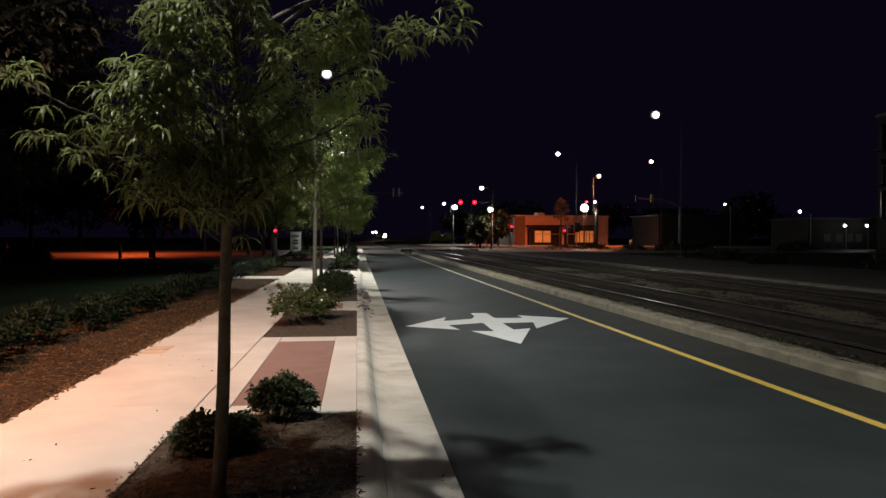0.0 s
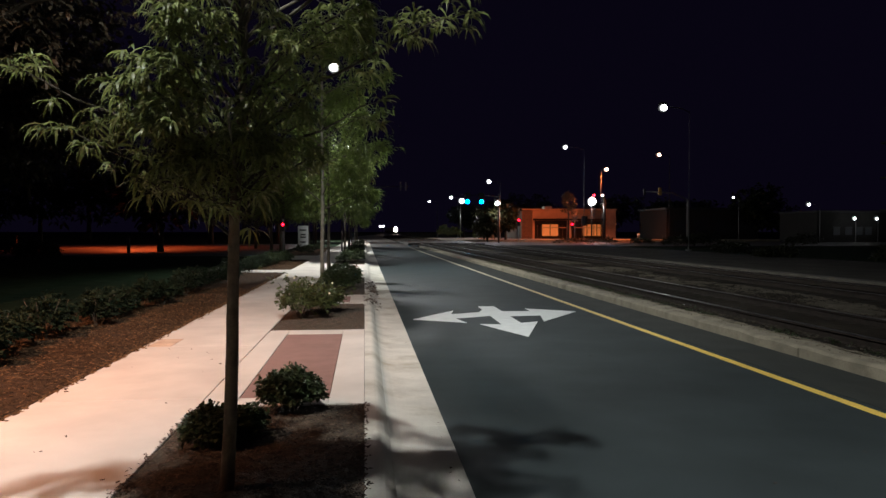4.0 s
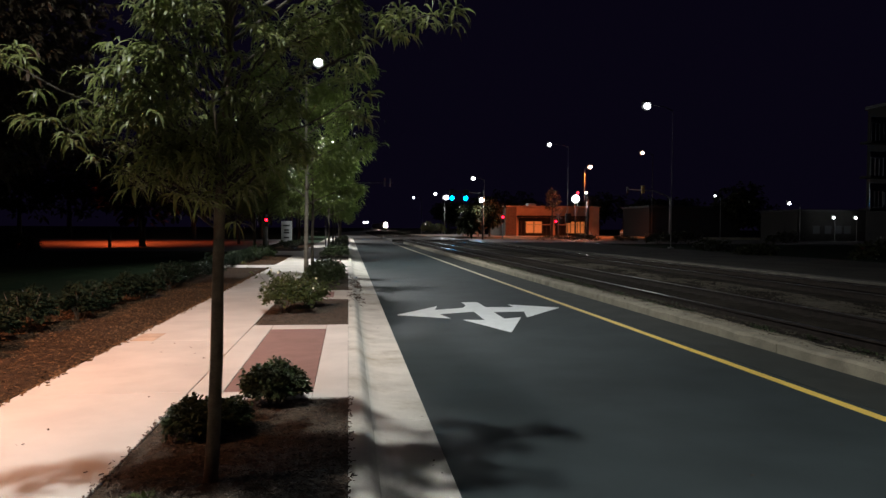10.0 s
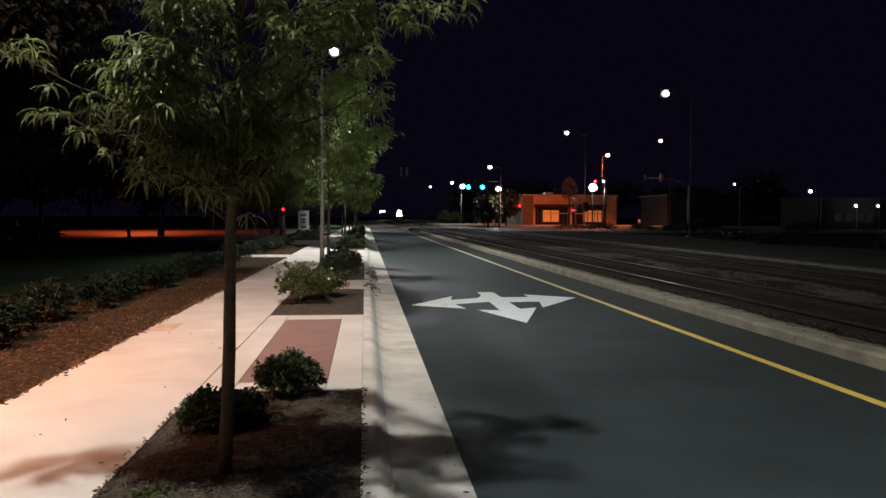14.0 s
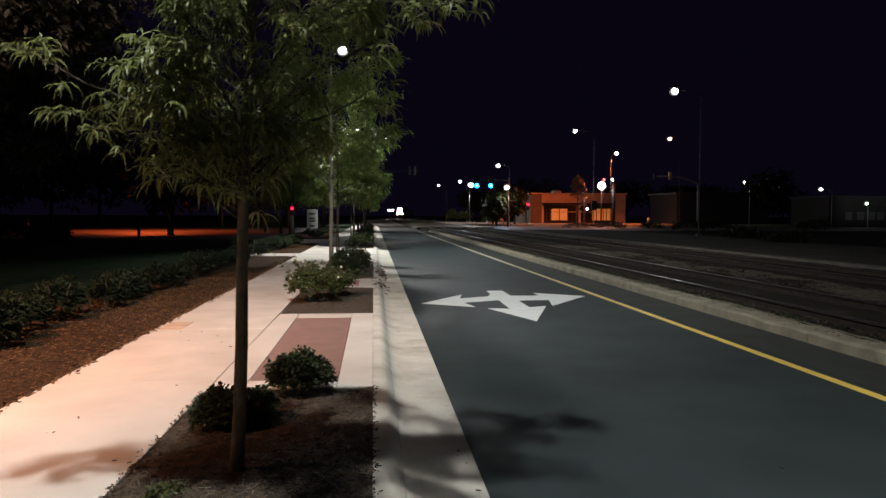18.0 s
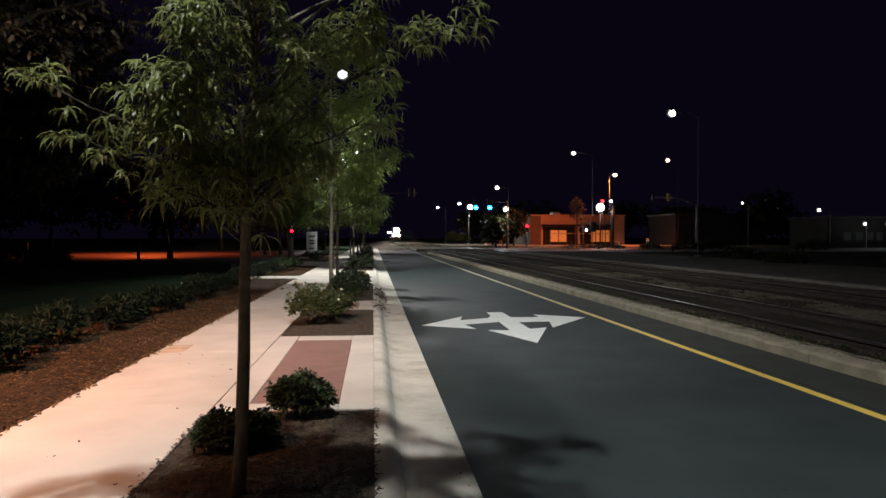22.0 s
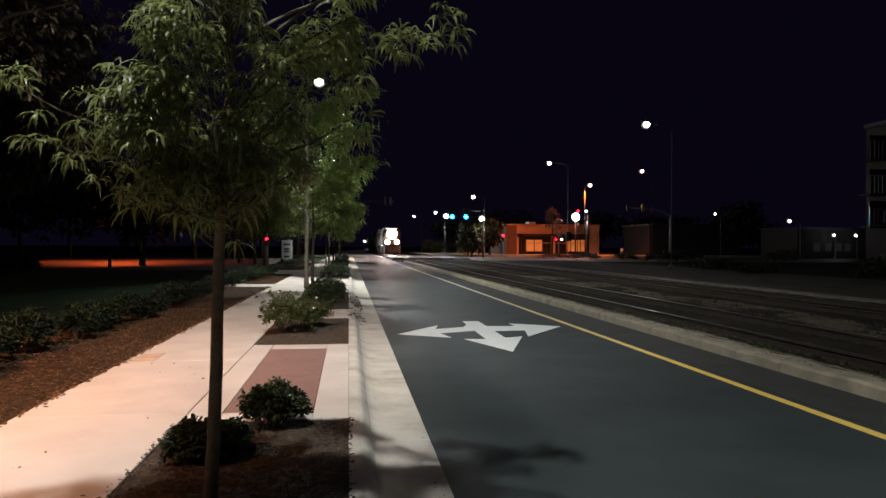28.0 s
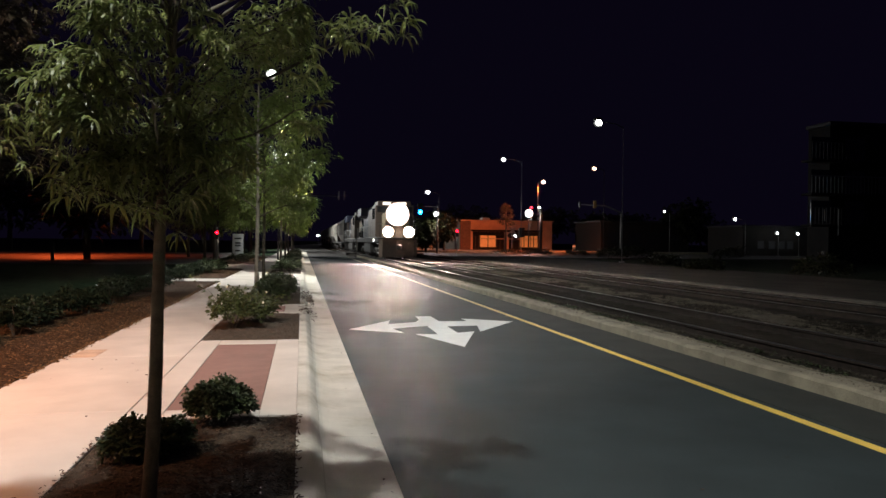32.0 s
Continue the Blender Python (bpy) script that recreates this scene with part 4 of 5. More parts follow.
# ---- lamps and signals ----
def street_lamp(label, head, base, glow, pole_r=0.09, size=0.5, arm_rise=0.25, group="street lamps", dark=False, metal=None):
    """A tapered pole, an arm and a head with a glowing lens."""
    hx, hy, hz = head
    bx, by = base
    t = thing("street_lamp", label, "street lamp", group, pose(bx, by, 0))
    dx, dy = hx - bx, hy - by
    metal = metal or (M_BLACK_METAL if dark else M_STEEL)
    top = hz + 0.05 - arm_rise
    part("pole", tube(bmesh.new(), [(0, 0, -0.1), (0, 0, top * 0.5), (0, 0, top)], [pole_r, pole_r * 0.8, pole_r * 0.55], 10), metal, t)
    part("base_plate", box(bmesh.new(), -0.2, 0.2, -0.2, 0.2, -0.05, 0.05, 0.01), metal, t)
    d = math.hypot(dx, dy)
    if d > 0.4:
        part("arm", tube(bmesh.new(), [(0, 0, top - 0.15), (dx * 0.3, dy * 0.3, top + arm_rise * 0.7), (dx * 0.7, dy * 0.7, hz + 0.08), (dx * 0.9, dy * 0.9, hz + 0.08)], [0.045, 0.04, 0.035, 0.03], 8), metal, t)
    h = new("head", mesh_of("head", dome(bmesh.new(), 0, 0, 0.1 + size * 0.3, size * 0.55, size * 0.45, 0.1 + size * 0.12), metal))
    h.parent, h.matrix_basis = t, pose(dx, dy, hz)
    lens = new("lens", mesh_of("lens", dome(bmesh.new(), 0, 0, -0.02, size * 0.52, size * 0.5, size * 0.46, 16, 12), glow))
    lens.parent, lens.matrix_basis = h, Matrix()
    return t


led = "tall grey steel street lamp with a bright white head"
# the two farthest heads are unseen, added to continue the row
for x, y in ((-1.15, 2.5), (-1.25, 31.0), (-1.12, 54.0), (-4.6, 92.0), (-6.2, 128.0)):
    street_lamp("street lamp with a white head over the sidewalk", (x, y, 7.75 if y == 54.0 else 8.4), (x - (1.95 if y < 10 else 0.55), y - (0.9 if y < 10 else -1.0)), G_NEAR if y < 10 else G_LED, 0.06, size=0.32 if y == 54.0 else 0.46, dark=True)
street_lamp("sodium lamp on a pole beside the walk", (-7.2, 3.0, 7.5), (-8.4, 3.0), G_NEAR_WARM)
street_lamp(led, (25.45, 61, 12.2), (27.85, 61), G_FAR, 0.042, 0.75, metal=M_DULL_STEEL)
street_lamp(led, (28.5, 103, 13.62), (31.33, 103), G_FAR, 0.07, 0.7)
street_lamp(led, (25.45, 150, 11.85), (27.85, 150), G_FAR, 0.1, 1.0)
street_lamp(led, (22.45, 170, 8.7), (22.2, 170), G_FAR, 0.13, 1.5)
street_lamp(led, (23.5, 200, 10.9), (25.4, 200), G_FAR, 0.14, 1.0)
street_lamp(led, (20.2, 230, 11.0), (22.7, 230), G_FAR, 0.16, 0.75)
street_lamp("white lamp on a post by the trees", (20.0, 110, 5.9), (20.3, 110), G_FAR, 0.1, 0.9)
street_lamp("sodium street lamp at the crossing", (36.9, 110, 11.15), (36.1, 110), G_WARM, 0.035, 0.75, dark=True)
street_lamp("sodium street lamp at the crossing", (46.1, 112, 13.7), (47.9, 112), G_WARM, 0.08, 0.75, dark=True)
street_lamp("sodium street lamp of the car park", (-22.0, 74.0, 9.0), (-20.5, 77.0), G_WARM, 0.05, 0.5, dark=True)
street_lamp(led, (52.7, 101, 6.5), (53.6, 101), G_FAR, 0.05, 0.38)
street_lamp(led, (63.6, 100, 5.5), (65.4, 100), G_FAR, 0.05, 0.6)
for x in (71.0, 74.5):
    street_lamp("low white lamp by a dark building", (x, 100.5, 3.5), (x + 0.3, 100.5), G_FAR, 0.04, 0.5)
flood = thing("flood_lamp", "bright white flood lamp on a post", "flood lamp", m=pose(34.65, 110, 0))
part("pole", tube(bmesh.new(), [(0, 0, -0.1), (0, 0, 6.0)], [0.09, 0.06]), M_BLACK_METAL, flood)
part("head", tube(bmesh.new(), [(0, 0.3, 6.2), (0, 0.06, 6.2)], [0.4, 0.66], 20), M_BLACK_METAL, flood)
# lens enlarged to take in the lamp's glare
part("lens", dome(bmesh.new(), 0, -0.1, 6.2, 0.7, 0.2, 0.66, 20, 12), G_FAR, flood)


def signal_head(parent, x, y, z, shutter=True):
    """Three lenses with hoods on a dark plate; an added black shutter slides between the top and the bottom lens to
    switch them.
    """
    s = part("signal_head", box(bmesh.new(), x - 0.36, x + 0.36, y, y + 0.25, z - 0.78, z + 0.78, 0.02), M_BLACK_METAL, parent)
    part("backplate", box(bmesh.new(), x - 0.4, x + 0.4, y + 0.1, y + 0.12, z - 0.85, z + 0.85), M_BLACK_METAL, s)
    # lenses drawn oversized so that they cover their glare too
    for dz, g in ((0.4, G_RED), (-0.4, G_GREEN)):
        part("lens", dome(bmesh.new(), x, y - 0.02, z + dz, 0.34, 0.16, 0.34, 14, 8), g, s)
    part("lens", dome(bmesh.new(), x, y - 0.01, z, 0.16, 0.05, 0.16), M_GLASS, s)
    # invented cover: it blocks one always-glowing lens to switch the signal
    bm = bmesh.new()
    box(bm, x - 0.36, x + 0.36, y - 0.26, y - 0.22, z - 0.37, z + 0.37)
    for sx in (-0.36, 0.33):
        box(bm, x + sx, x + sx + 0.03, y - 0.219, y - 0.004, z - 0.36, z + 0.36)
    for sz in (-0.36, 0.33):
        box(bm, x - 0.329, x + 0.329, y - 0.218, y - 0.004, z + sz, z + sz + 0.03)
    sh = part("shutter", bm, M_BLACK_METAL, s, "added thin black plate that slides over a lens")
    return sh


gantry = thing("traffic_signal", "traffic signal heads on a steel mast arm", "traffic signal")
part("pole", tube(bmesh.new(), [(19.1, 104, -0.1), (19.1, 104, 7.0)], [0.14, 0.1]), M_BLACK_METAL, gantry)
part("arm", tube(bmesh.new(), [(19.1, 104, 6.6), (16.4, 104, 6.75), (13.6, 104, 6.8)], [0.09, 0.07, 0.05]), M_BLACK_METAL, gantry)
SHUTTERS = [signal_head(gantry, 14.55, 103.7, 6.25), signal_head(gantry, 16.55, 103.7, 6.25)]

mast = thing("mast_arm", "curved steel mast arm with a signal seen from behind", "traffic signal")
part("pole", tube(bmesh.new(), [(47.7, 105, -0.1), (47.7, 105, 6.4)], [0.14, 0.11]), M_STEEL, mast)
part("arm", tube(bmesh.new(), [(47.7, 105, 6.3), (46.6, 105, 6.85), (45.2, 105, 7.35), (41.1, 105, 7.5)], [0.12, 0.11, 0.1, 0.07]), M_STEEL, mast)
part("signal_head", box(bmesh.new(), 43.25, 43.7, 104.9, 105.2, 6.95, 8.1, 0.03), material("yellow_housing", (0.6, 0.4, 0.12), 0.6), mast)
part("signal_head", box(bmesh.new(), 40.95, 41.25, 104.9, 105.2, 7.0, 7.9, 0.03), M_BLACK_METAL, mast)


def red_post(x, y, z, h, r=0.2):
    t = thing("signal_post", "signal on a post with one red lens lit", "traffic signal", "post signals", pose(x, y, 0))
    part("pole", tube(bmesh.new(), [(0, 0, -0.1), (0, 0, h)], [0.08, 0.06]), M_STEEL, t)
    hd = part("signal_head", box(bmesh.new(), -r, r, -0.1, 0.12, z - 4 * r, z + 1.5 * r, 0.02), M_BLACK_METAL, t)
    part("lens", dome(bmesh.new(), 0, -0.12, z, r, 0.08, r), G_RED, hd)


red_post(21.8, 103, 3.2, 3.6)
red_post(-5.3, 49, 2.05, 2.4, 0.11)

# ---- sign pylon and posts on the far walk ----
sign = thing("sign_pylon", "white upright sign panel with grey print beside the path", "sign", m=pose(-4.75, 58, 0.1))
part("panel", box(bmesh.new(), -0.4, 0.4, -0.12, 0.12, -0.1, 1.95, 0.02), material("weathered_sign_panel", (0.50, 0.51, 0.50), 0.6, 0.12, 2.0, 40, 0.1, stain=0.3, stain_color=(0.25, 0.25, 0.24)), sign)
for z, w in ((1.55, 0.26), (1.2, 0.2), (1.0, 0.22), (0.62, 0.2)):
    part("printed_bar", box(bmesh.new(), -w, w, -0.127, -0.1205, z, z + 0.12), M_BLACK_METAL, sign)
for k, (x, y, h) in enumerate(((-6.5, 58.5, 8.5), (-7.6, 61.5, 8.0), (-5.6, 52.0, 7.0), (-9.5, 66.0, 8.0), (-5.4, 67.5, 7.5), (-5.0, 77.0, 7.5), (-6.5, 87.0, 8.0))):
    tree("tall tree behind the side path, dimly lit", x, y, h, 2.3, 2.3, 0.11, 850, 0.26, M_LEAF_FAR, 70 + k, group="path trees", per=8, limbs=18, twig=0.8)
for x, y, h in ((-17.5, 57.0, 1.3), (-33.0, 74.0, 1.2), (36.0, 108.0, 6.6)):
    p = thing("timber_post", "dark upright painted timber post by the road", "post", "posts", pose(x, y, 0))
    part("shaft", tube(bmesh.new(), [(0, 0, -0.1), (0, 0, h * 0.5), (0.02, 0, h)], [0.1 + 0.02 * h, 0.09 + 0.02 * h, 0.07 + 0.015 * h]), M_BLACK_METAL, p)
    part("cap", tube(bmesh.new(), [(0.02, 0, h), (0.02, 0, h + 0.05)], [0.1 + 0.02 * h, 0.05]), M_BLACK_METAL, p)

# ---- buildings ----
shop = thing("corner_shop", "low flat-roofed stucco shop under orange lamps", "building", m=pose(28, 130, 0.3))
bm = bmesh.new()
part("side_wing", box(bmesh.new(), 0.004, 1.996, -0.2, 14, -0.5, 5.2), material("brown_brick", (0.14, 0.10, 0.075), 0.9, 0.2, 3, 30, 0.4), shop)
box(bm, 2.0, 17.6, 0.3, 14, 3.7, 5.2)
box(bm, 2.0, 17.6, 1.4, 14, -0.5, 3.7)
for x0, x1 in ((2.0, 2.5), (8.7, 9.3), (15.4, 17.6)):
    box(bm, x0, x1, 0.3, 1.4, -0.5, 3.7)
part("wall", bm, M_STUCCO, shop)
part("parapet", box(bmesh.new(), -0.1, 17.7, -0.3, 14.1, 5.2, 5.4, 0.03), M_STUCCO, shop)
part("canopy", box(bmesh.new(), 2.2, 15.4, -0.9, 0.3, 3.3, 3.62, 0.03), M_BRICK_DARK, shop)
part("roof_unit", box(bmesh.new(), 5.2, 6.6, 4, 6, 5.4, 6.0, 0.05), M_STEEL, shop)
part("rail", box(bmesh.new(), 4.0, 15.4, 0.1, 0.18, 1.95, 2.08, 0.01), M_STUCCO, shop)
for x0, x1, z0, lit in ((2.5, 4.0, 0.0, False), (4.0, 7.2, 0.5, True), (7.2, 8.7, 0.0, False), (9.3, 11.6, 0.0, False), (11.6, 13.4, 0.5, True), (13.4, 15.3, 0.5, True)):
    w = part("window" if lit else "door", box(bmesh.new(), x0 + 0.05, x1 - 0.05, 1.3, 1.36, z0, 2.6), M_GLOW_BLIND if lit else M_GLASS, shop)
    for x in (x0 + 0.06, (x0 + x1) / 2, x1 - 0.06):
        part("mullion", box(bmesh.new(), x - 0.06, x + 0.06, 1.2, 1.297, z0, 2.6), M_BLACK_METAL, w)
    # black band that paints in the shade below the canopy
    part("canopy_shade_band", box(bmesh.new(), x0, x1, 1.2, 1.38, 2.6, 3.3), M_BLACK_METAL, w)
    if z0:
        part("sill", box(bmesh.new(), x0, x1, 1.1, 1.39, -0.3, 0.5), M_BRICK_DARK, w)
setting("shop_forecourt", box(bmesh.new(), 12.5, 70, 113, 152, -0.5, 0.3, 0.02), M_OLD_CONCRETE, "concrete forecourt under orange light")

flats = thing("apartment_building", "dark apartment building with pale balcony railings", "building", m=pose(44, 60, 0))
bm = bmesh.new()
box(bm, 5.0, 26, 1.6, 4.6, -0.5, 13.0)
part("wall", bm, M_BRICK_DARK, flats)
part("roof", box(bmesh.new(), 4.8, 26.3, 1.3, 4.8, 13.0, 13.4, 0.05), M_BLACK_METAL, flats)
for x0 in (2.0, 12.0):
    for z in (3.6, 6.5, 9.6):
        b = part("balcony", box(bmesh.new(), x0, x0 + 8, 0.1, 1.6, z - 0.2, z, 0.02), M_BRICK_DARK, flats)
        bm = bmesh.new()
        box(bm, x0, x0 + 8, 0.1, 0.16, z + 1.55, z + 1.63)
        for i in range(21):
            box(bm, x0 + i * 0.395, x0 + i * 0.395 + 0.05, 0.11, 0.15, z, z + 1.56)
        part("railing", bm, M_GREY if z == 6.5 else M_BLACK_METAL, b)
        for i in range(2):
            w = part("window", box(bmesh.new(), x0 + 1 + i * 3.6, x0 + 3.2 + i * 3.6, 1.52, 1.58, z + 0.1, z + 2.3), M_GLASS, flats)
for x, z in ((3.3, 3.9), (4.75, 2.6)):
    part("balcony_post", box(bmesh.new(), x, x + 0.07, 0.02, 0.09, z, 5.0), M_GREY, flats)
hall = thing("brick_hall", "dark low brick hall beyond the tracks", "building", m=pose(50, 118, 0.3))
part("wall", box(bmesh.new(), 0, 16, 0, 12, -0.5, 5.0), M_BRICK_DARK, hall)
part("roof", box(bmesh.new(), -0.3, 16.3, -0.3, 12.3, 5.0, 5.3, 0.04), M_BLACK_METAL, hall)
for i in range(4):
    part("window", box(bmesh.new(), 1.2 + i * 3.8, 3.4 + i * 3.8, -0.04, 0.0, 1.2, 3.2), M_GLASS, hall)
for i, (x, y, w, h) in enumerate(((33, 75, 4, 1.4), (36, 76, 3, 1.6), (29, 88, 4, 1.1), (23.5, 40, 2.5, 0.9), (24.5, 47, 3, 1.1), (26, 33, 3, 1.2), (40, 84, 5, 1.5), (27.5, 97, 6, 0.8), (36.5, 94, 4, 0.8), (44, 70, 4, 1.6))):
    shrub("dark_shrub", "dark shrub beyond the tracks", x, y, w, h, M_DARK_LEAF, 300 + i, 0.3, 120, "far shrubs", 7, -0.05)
cover = part("utility_cover", box(bmesh.new(), -2.72, -2.43, 9.55, 10.2, 0.12, 0.1535, 0.002), material("rust_stained_lid", (0.49, 0.36, 0.26), 0.85, 0.2, 5, 80, 0.3))
tagged(cover, "rust-brown flat utility cover set in the sidewalk", "utility cover")

# lamps far up the street, and a mast with two signals over the far lanes
for x, z in ((6.9, 3.9), (8.3, 4.0)):
    street_lamp(led, (x, 330, z), (x + 0.3, 330), G_FAR, 0.05, 1.0)
span = thing("overhead_signal", "mast arm with two unlit signals over the street", "traffic signal")
part("pole", tube(bmesh.new(), [(-7.0, 103, -0.1), (-7.0, 103, 7.8)], [0.14, 0.1]), M_BLACK_METAL, span)
part("arm", tube(bmesh.new(), [(-7.0, 103, 7.6), (0, 103, 7.8), (6.2, 103, 7.85)], [0.1, 0.07, 0.05]), M_BLACK_METAL, span)
for x in (5.0, 5.75):
    part("signal_head", box(bmesh.new(), x - 0.1, x + 0.1, 102.8, 103.1, 7.3, 8.5, 0.02), M_GREY, span)

tree("slim tree with sparse reddish foliage by the crossing", 29.9, 106.0, 8.2, 3.9, 1.1, 0.16, 300, 0.26, M_DARK_LEAF, 91, group="path trees", per=8, limbs=12, twig=0.6)


def crossing_flasher(x, y):
    """A level-crossing post with two lenses that blink by turns behind added sliding shutters."""
    t = thing("crossing_flasher", "level crossing signal post with two blinking lenses", "crossing signal", m=pose(x, y, 0))
    part("pole", tube(bmesh.new(), [(0, 0, -0.1), (0, 0, 3.9)], [0.08, 0.06]), M_STEEL, t)
    part("crossarm", tube(bmesh.new(), [(-0.5, 0, 2.65), (0.5, 0, 2.65)], [0.04, 0.04]), M_STEEL, t)
    for a in (40, -40):
        blade = part("crossbuck_blade", box(bmesh.new(), -0.6, 0.6, -0.02, 0.0, -0.11, 0.11, 0.004), M_GREY, t)
        blade.matrix_basis = pose(0, -0.08 if a > 0 else -0.105, 3.45, 0, a, 0)
    out = []
    for side, glow in ((-0.42, G_RED), (0.42, G_FAR)):
        head = part("signal_head", tube(bmesh.new(), [(side, 0.02, 2.65), (side, -0.12, 2.65)], [0.3, 0.3], 20), M_BLACK_METAL, t)
        part("lens", dome(bmesh.new(), side, -0.13, 2.65, 0.2, 0.08, 0.2, 16, 8), glow, head)
        # invented cover that blocks the always-glowing lens between blinks
        bm = bmesh.new()
        box(bm, side - 0.22, side + 0.22, -0.27, -0.24, 2.43, 2.87)
        out.append(part("shutter", bm, M_BLACK_METAL, head, "added thin black plate that slides over a lens"))
    part("bell", dome(bmesh.new(), 0, 0, 3.95, 0.14, 0.14, 0.1), M_STEEL, t)
    return out


FLASHERS = crossing_flasher(30.4, 104.5)
control = thing("signal_box", "black signal head mounted on a lamp pole, seen from behind", "traffic signal", m=pose(31.3, 102.75, 0))
part("housing", box(bmesh.new(), -0.4, 0.4, -0.3, 0.1, 2.4, 3.8, 0.04), M_BLACK_METAL, control)
part("bracket", box(bmesh.new(), -0.05, 0.05, 0.1, 0.24, 3.0, 3.15, 0.01), M_STEEL, control)
for z in (2.7, 3.1, 3.5):
    part("hood", box(bmesh.new(), -0.16, 0.16, -0.5, -0.3, z - 0.14, z + 0.14, 0.03), M_BLACK_METAL, control)
bollard = thing("bollard", "pale round-topped bollard on the orange forecourt", "bollard", m=pose(43.45, 113.4, 0.3))
part("shaft", tube(bmesh.new(), [(0, 0, -0.05), (0, 0, 0.95), (0, 0, 1.1)], [0.22, 0.22, 0.14], 12), M_OLD_CONCRETE, bollard)
part("band", tube(bmesh.new(), [(0, 0, 0.7), (0, 0, 0.85)], [0.226, 0.226], 12), M_SIGN, bollard)
for x, z, g in ((34.7, 7.1, G_RED), (36.0, 7.1, G_FAR)):
    spot = thing("sign_lamp", "small lamp on a thin arm beside the flood lamp", "lamp", "sign lamps", pose(x, 109, 0))
    part("pole", tube(bmesh.new(), [(0, 0, -0.1), (0, 0, z - 0.2)], [0.05, 0.03], 8), M_BLACK_METAL, spot)
    part("head", box(bmesh.new(), -0.22, 0.22, -0.1, 0.2, z - 0.2, z + 0.2, 0.04), M_BLACK_METAL, spot)
    part("lens", dome(bmesh.new(), 0, -0.12, z, 0.22, 0.08, 0.16), g, spot)
# clipped bushes and a pale utility shed beyond the crossing
for i, (x, y, w, h) in enumerate(((16.1, 150, 3.1, 3.0), (18.3, 150, 3.4, 2.7), (18.6, 118, 2.0, 1.6))):
    shrub("shrub", "rounded bush beyond the level crossing", x, y, w, h, M_BLOOM_LEAF, 340 + i, 0.3, 260, "crossing bushes", 8, 0.28)
shed = thing("utility_shed", "small pale shed half hidden behind trees", "shed", m=pose(21.2, 131, 0.3))
part("wall", box(bmesh.new(), -0.9, 0.9, 0, 2.4, -0.2, 3.2), M_SIGN, shed)
part("roof", box(bmesh.new(), -1.2, 1.2, -0.3, 2.7, 3.2, 3.4, 0.03), M_BLACK_METAL, shed)
part("door", box(bmesh.new(), -0.45, 0.45, -0.05, 0.0, 0.0, 2.1, 0.01), M_GREY, shed)
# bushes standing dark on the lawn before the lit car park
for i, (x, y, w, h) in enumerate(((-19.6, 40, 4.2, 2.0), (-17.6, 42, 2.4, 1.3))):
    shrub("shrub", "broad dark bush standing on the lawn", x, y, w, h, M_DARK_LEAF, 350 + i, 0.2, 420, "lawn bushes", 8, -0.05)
store = thing("dim_store", "dark store with four faintly lit windows", "building", m=pose(67, 103, 0))
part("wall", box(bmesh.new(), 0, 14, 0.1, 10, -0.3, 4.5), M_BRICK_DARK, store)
part("roof", box(bmesh.new(), -0.2, 14.2, -0.1, 10.2, 4.5, 4.75, 0.03), M_BLACK_METAL, store)
G_DIM = glowing("dim_window_glass", (0.75, 0.85, 1.0), 0.005)
G_DIM.node_tree.nodes["Principled BSDF"].inputs["Base Color"].default_value = (0.02, 0.02, 0.022, 1)
for x in (2.6, 4.5, 6.2, 7.7):
    w = part("window", box(bmesh.new(), x, x + 1.0, 0.03, 0.097, 1.1, 2.2), G_DIM, store)
    part("window_frame", box(bmesh.new(), x - 0.08, x + 1.08, 0.0, 0.09, 2.2, 2.3), M_BLACK_METAL, w)

# fallen leaves and grit on the walk, the gutter and the lane
rng = np.random.default_rng(77)
for surface, x0, x1, z, k in ((walkway, -2.75, -1.42, 0.154, 30), (gutter, 0.27, 0.62, 0.009, 40), (road, 0.7, 5.3, 0.003, 26)):
    ys = 3.5 + 24 * rng.uniform(0, 1, k) ** 1.5
    scatter("leaf_litter", [(x, y, z) for x, y in zip(rng.uniform(x0, x1, k), ys)], rng.uniform(0.008, 0.026, k), M_CHIP, surface, rng, 0.12, long=1.5)

# dark leaf litter swept against the kerb by the second beds
n = 320
xs, ys = rng.uniform(-0.02, 0.34, n), rng.choice([15.8, 18.6, 20.6], n) + rng.normal(0, 0.7, n)
scatter("leaf_litter", [(x, y, (0.156 if x < 0.09 else 0.16 - 0.55 * (x - 0.09) if x < 0.3 else 0.034)) for x, y in zip(xs, ys)], rng.uniform(0.015, 0.05, n), M_CHIP, kerb, rng, 0.12, long=1.6)
# small green weed in the nearest bed
shrub("weed", "small bright green weed sprouting in the mulch", -1.07, 3.84, 0.2, 0.07, M_BLOOM_LEAF, 401, 0.045, 26, "", 6, 0.15, 3)

# pale pine straw blown over the nearest bed
n = 1100
h = mound(-1.377, -0.006, 0.6, 6.24, 0.045, 0.135)
xy = np.stack([rng.uniform(-1.36, -0.03, n), rng.uniform(2.6, 6.2, n)], 1)
wisps = thing("pine_straw", "thin pale pine straw blown over the mulch bed", "straw")
scatter("straw", [(x, y, h(x, y) + 0.012) for x, y in xy], rng.uniform(0.005, 0.011, n), material("dry_straw", (0.13, 0.10, 0.07), 0.9, 0.3, 20, 90, 0.2, island=0.5), wisps, rng, 0.12, long=5.0)

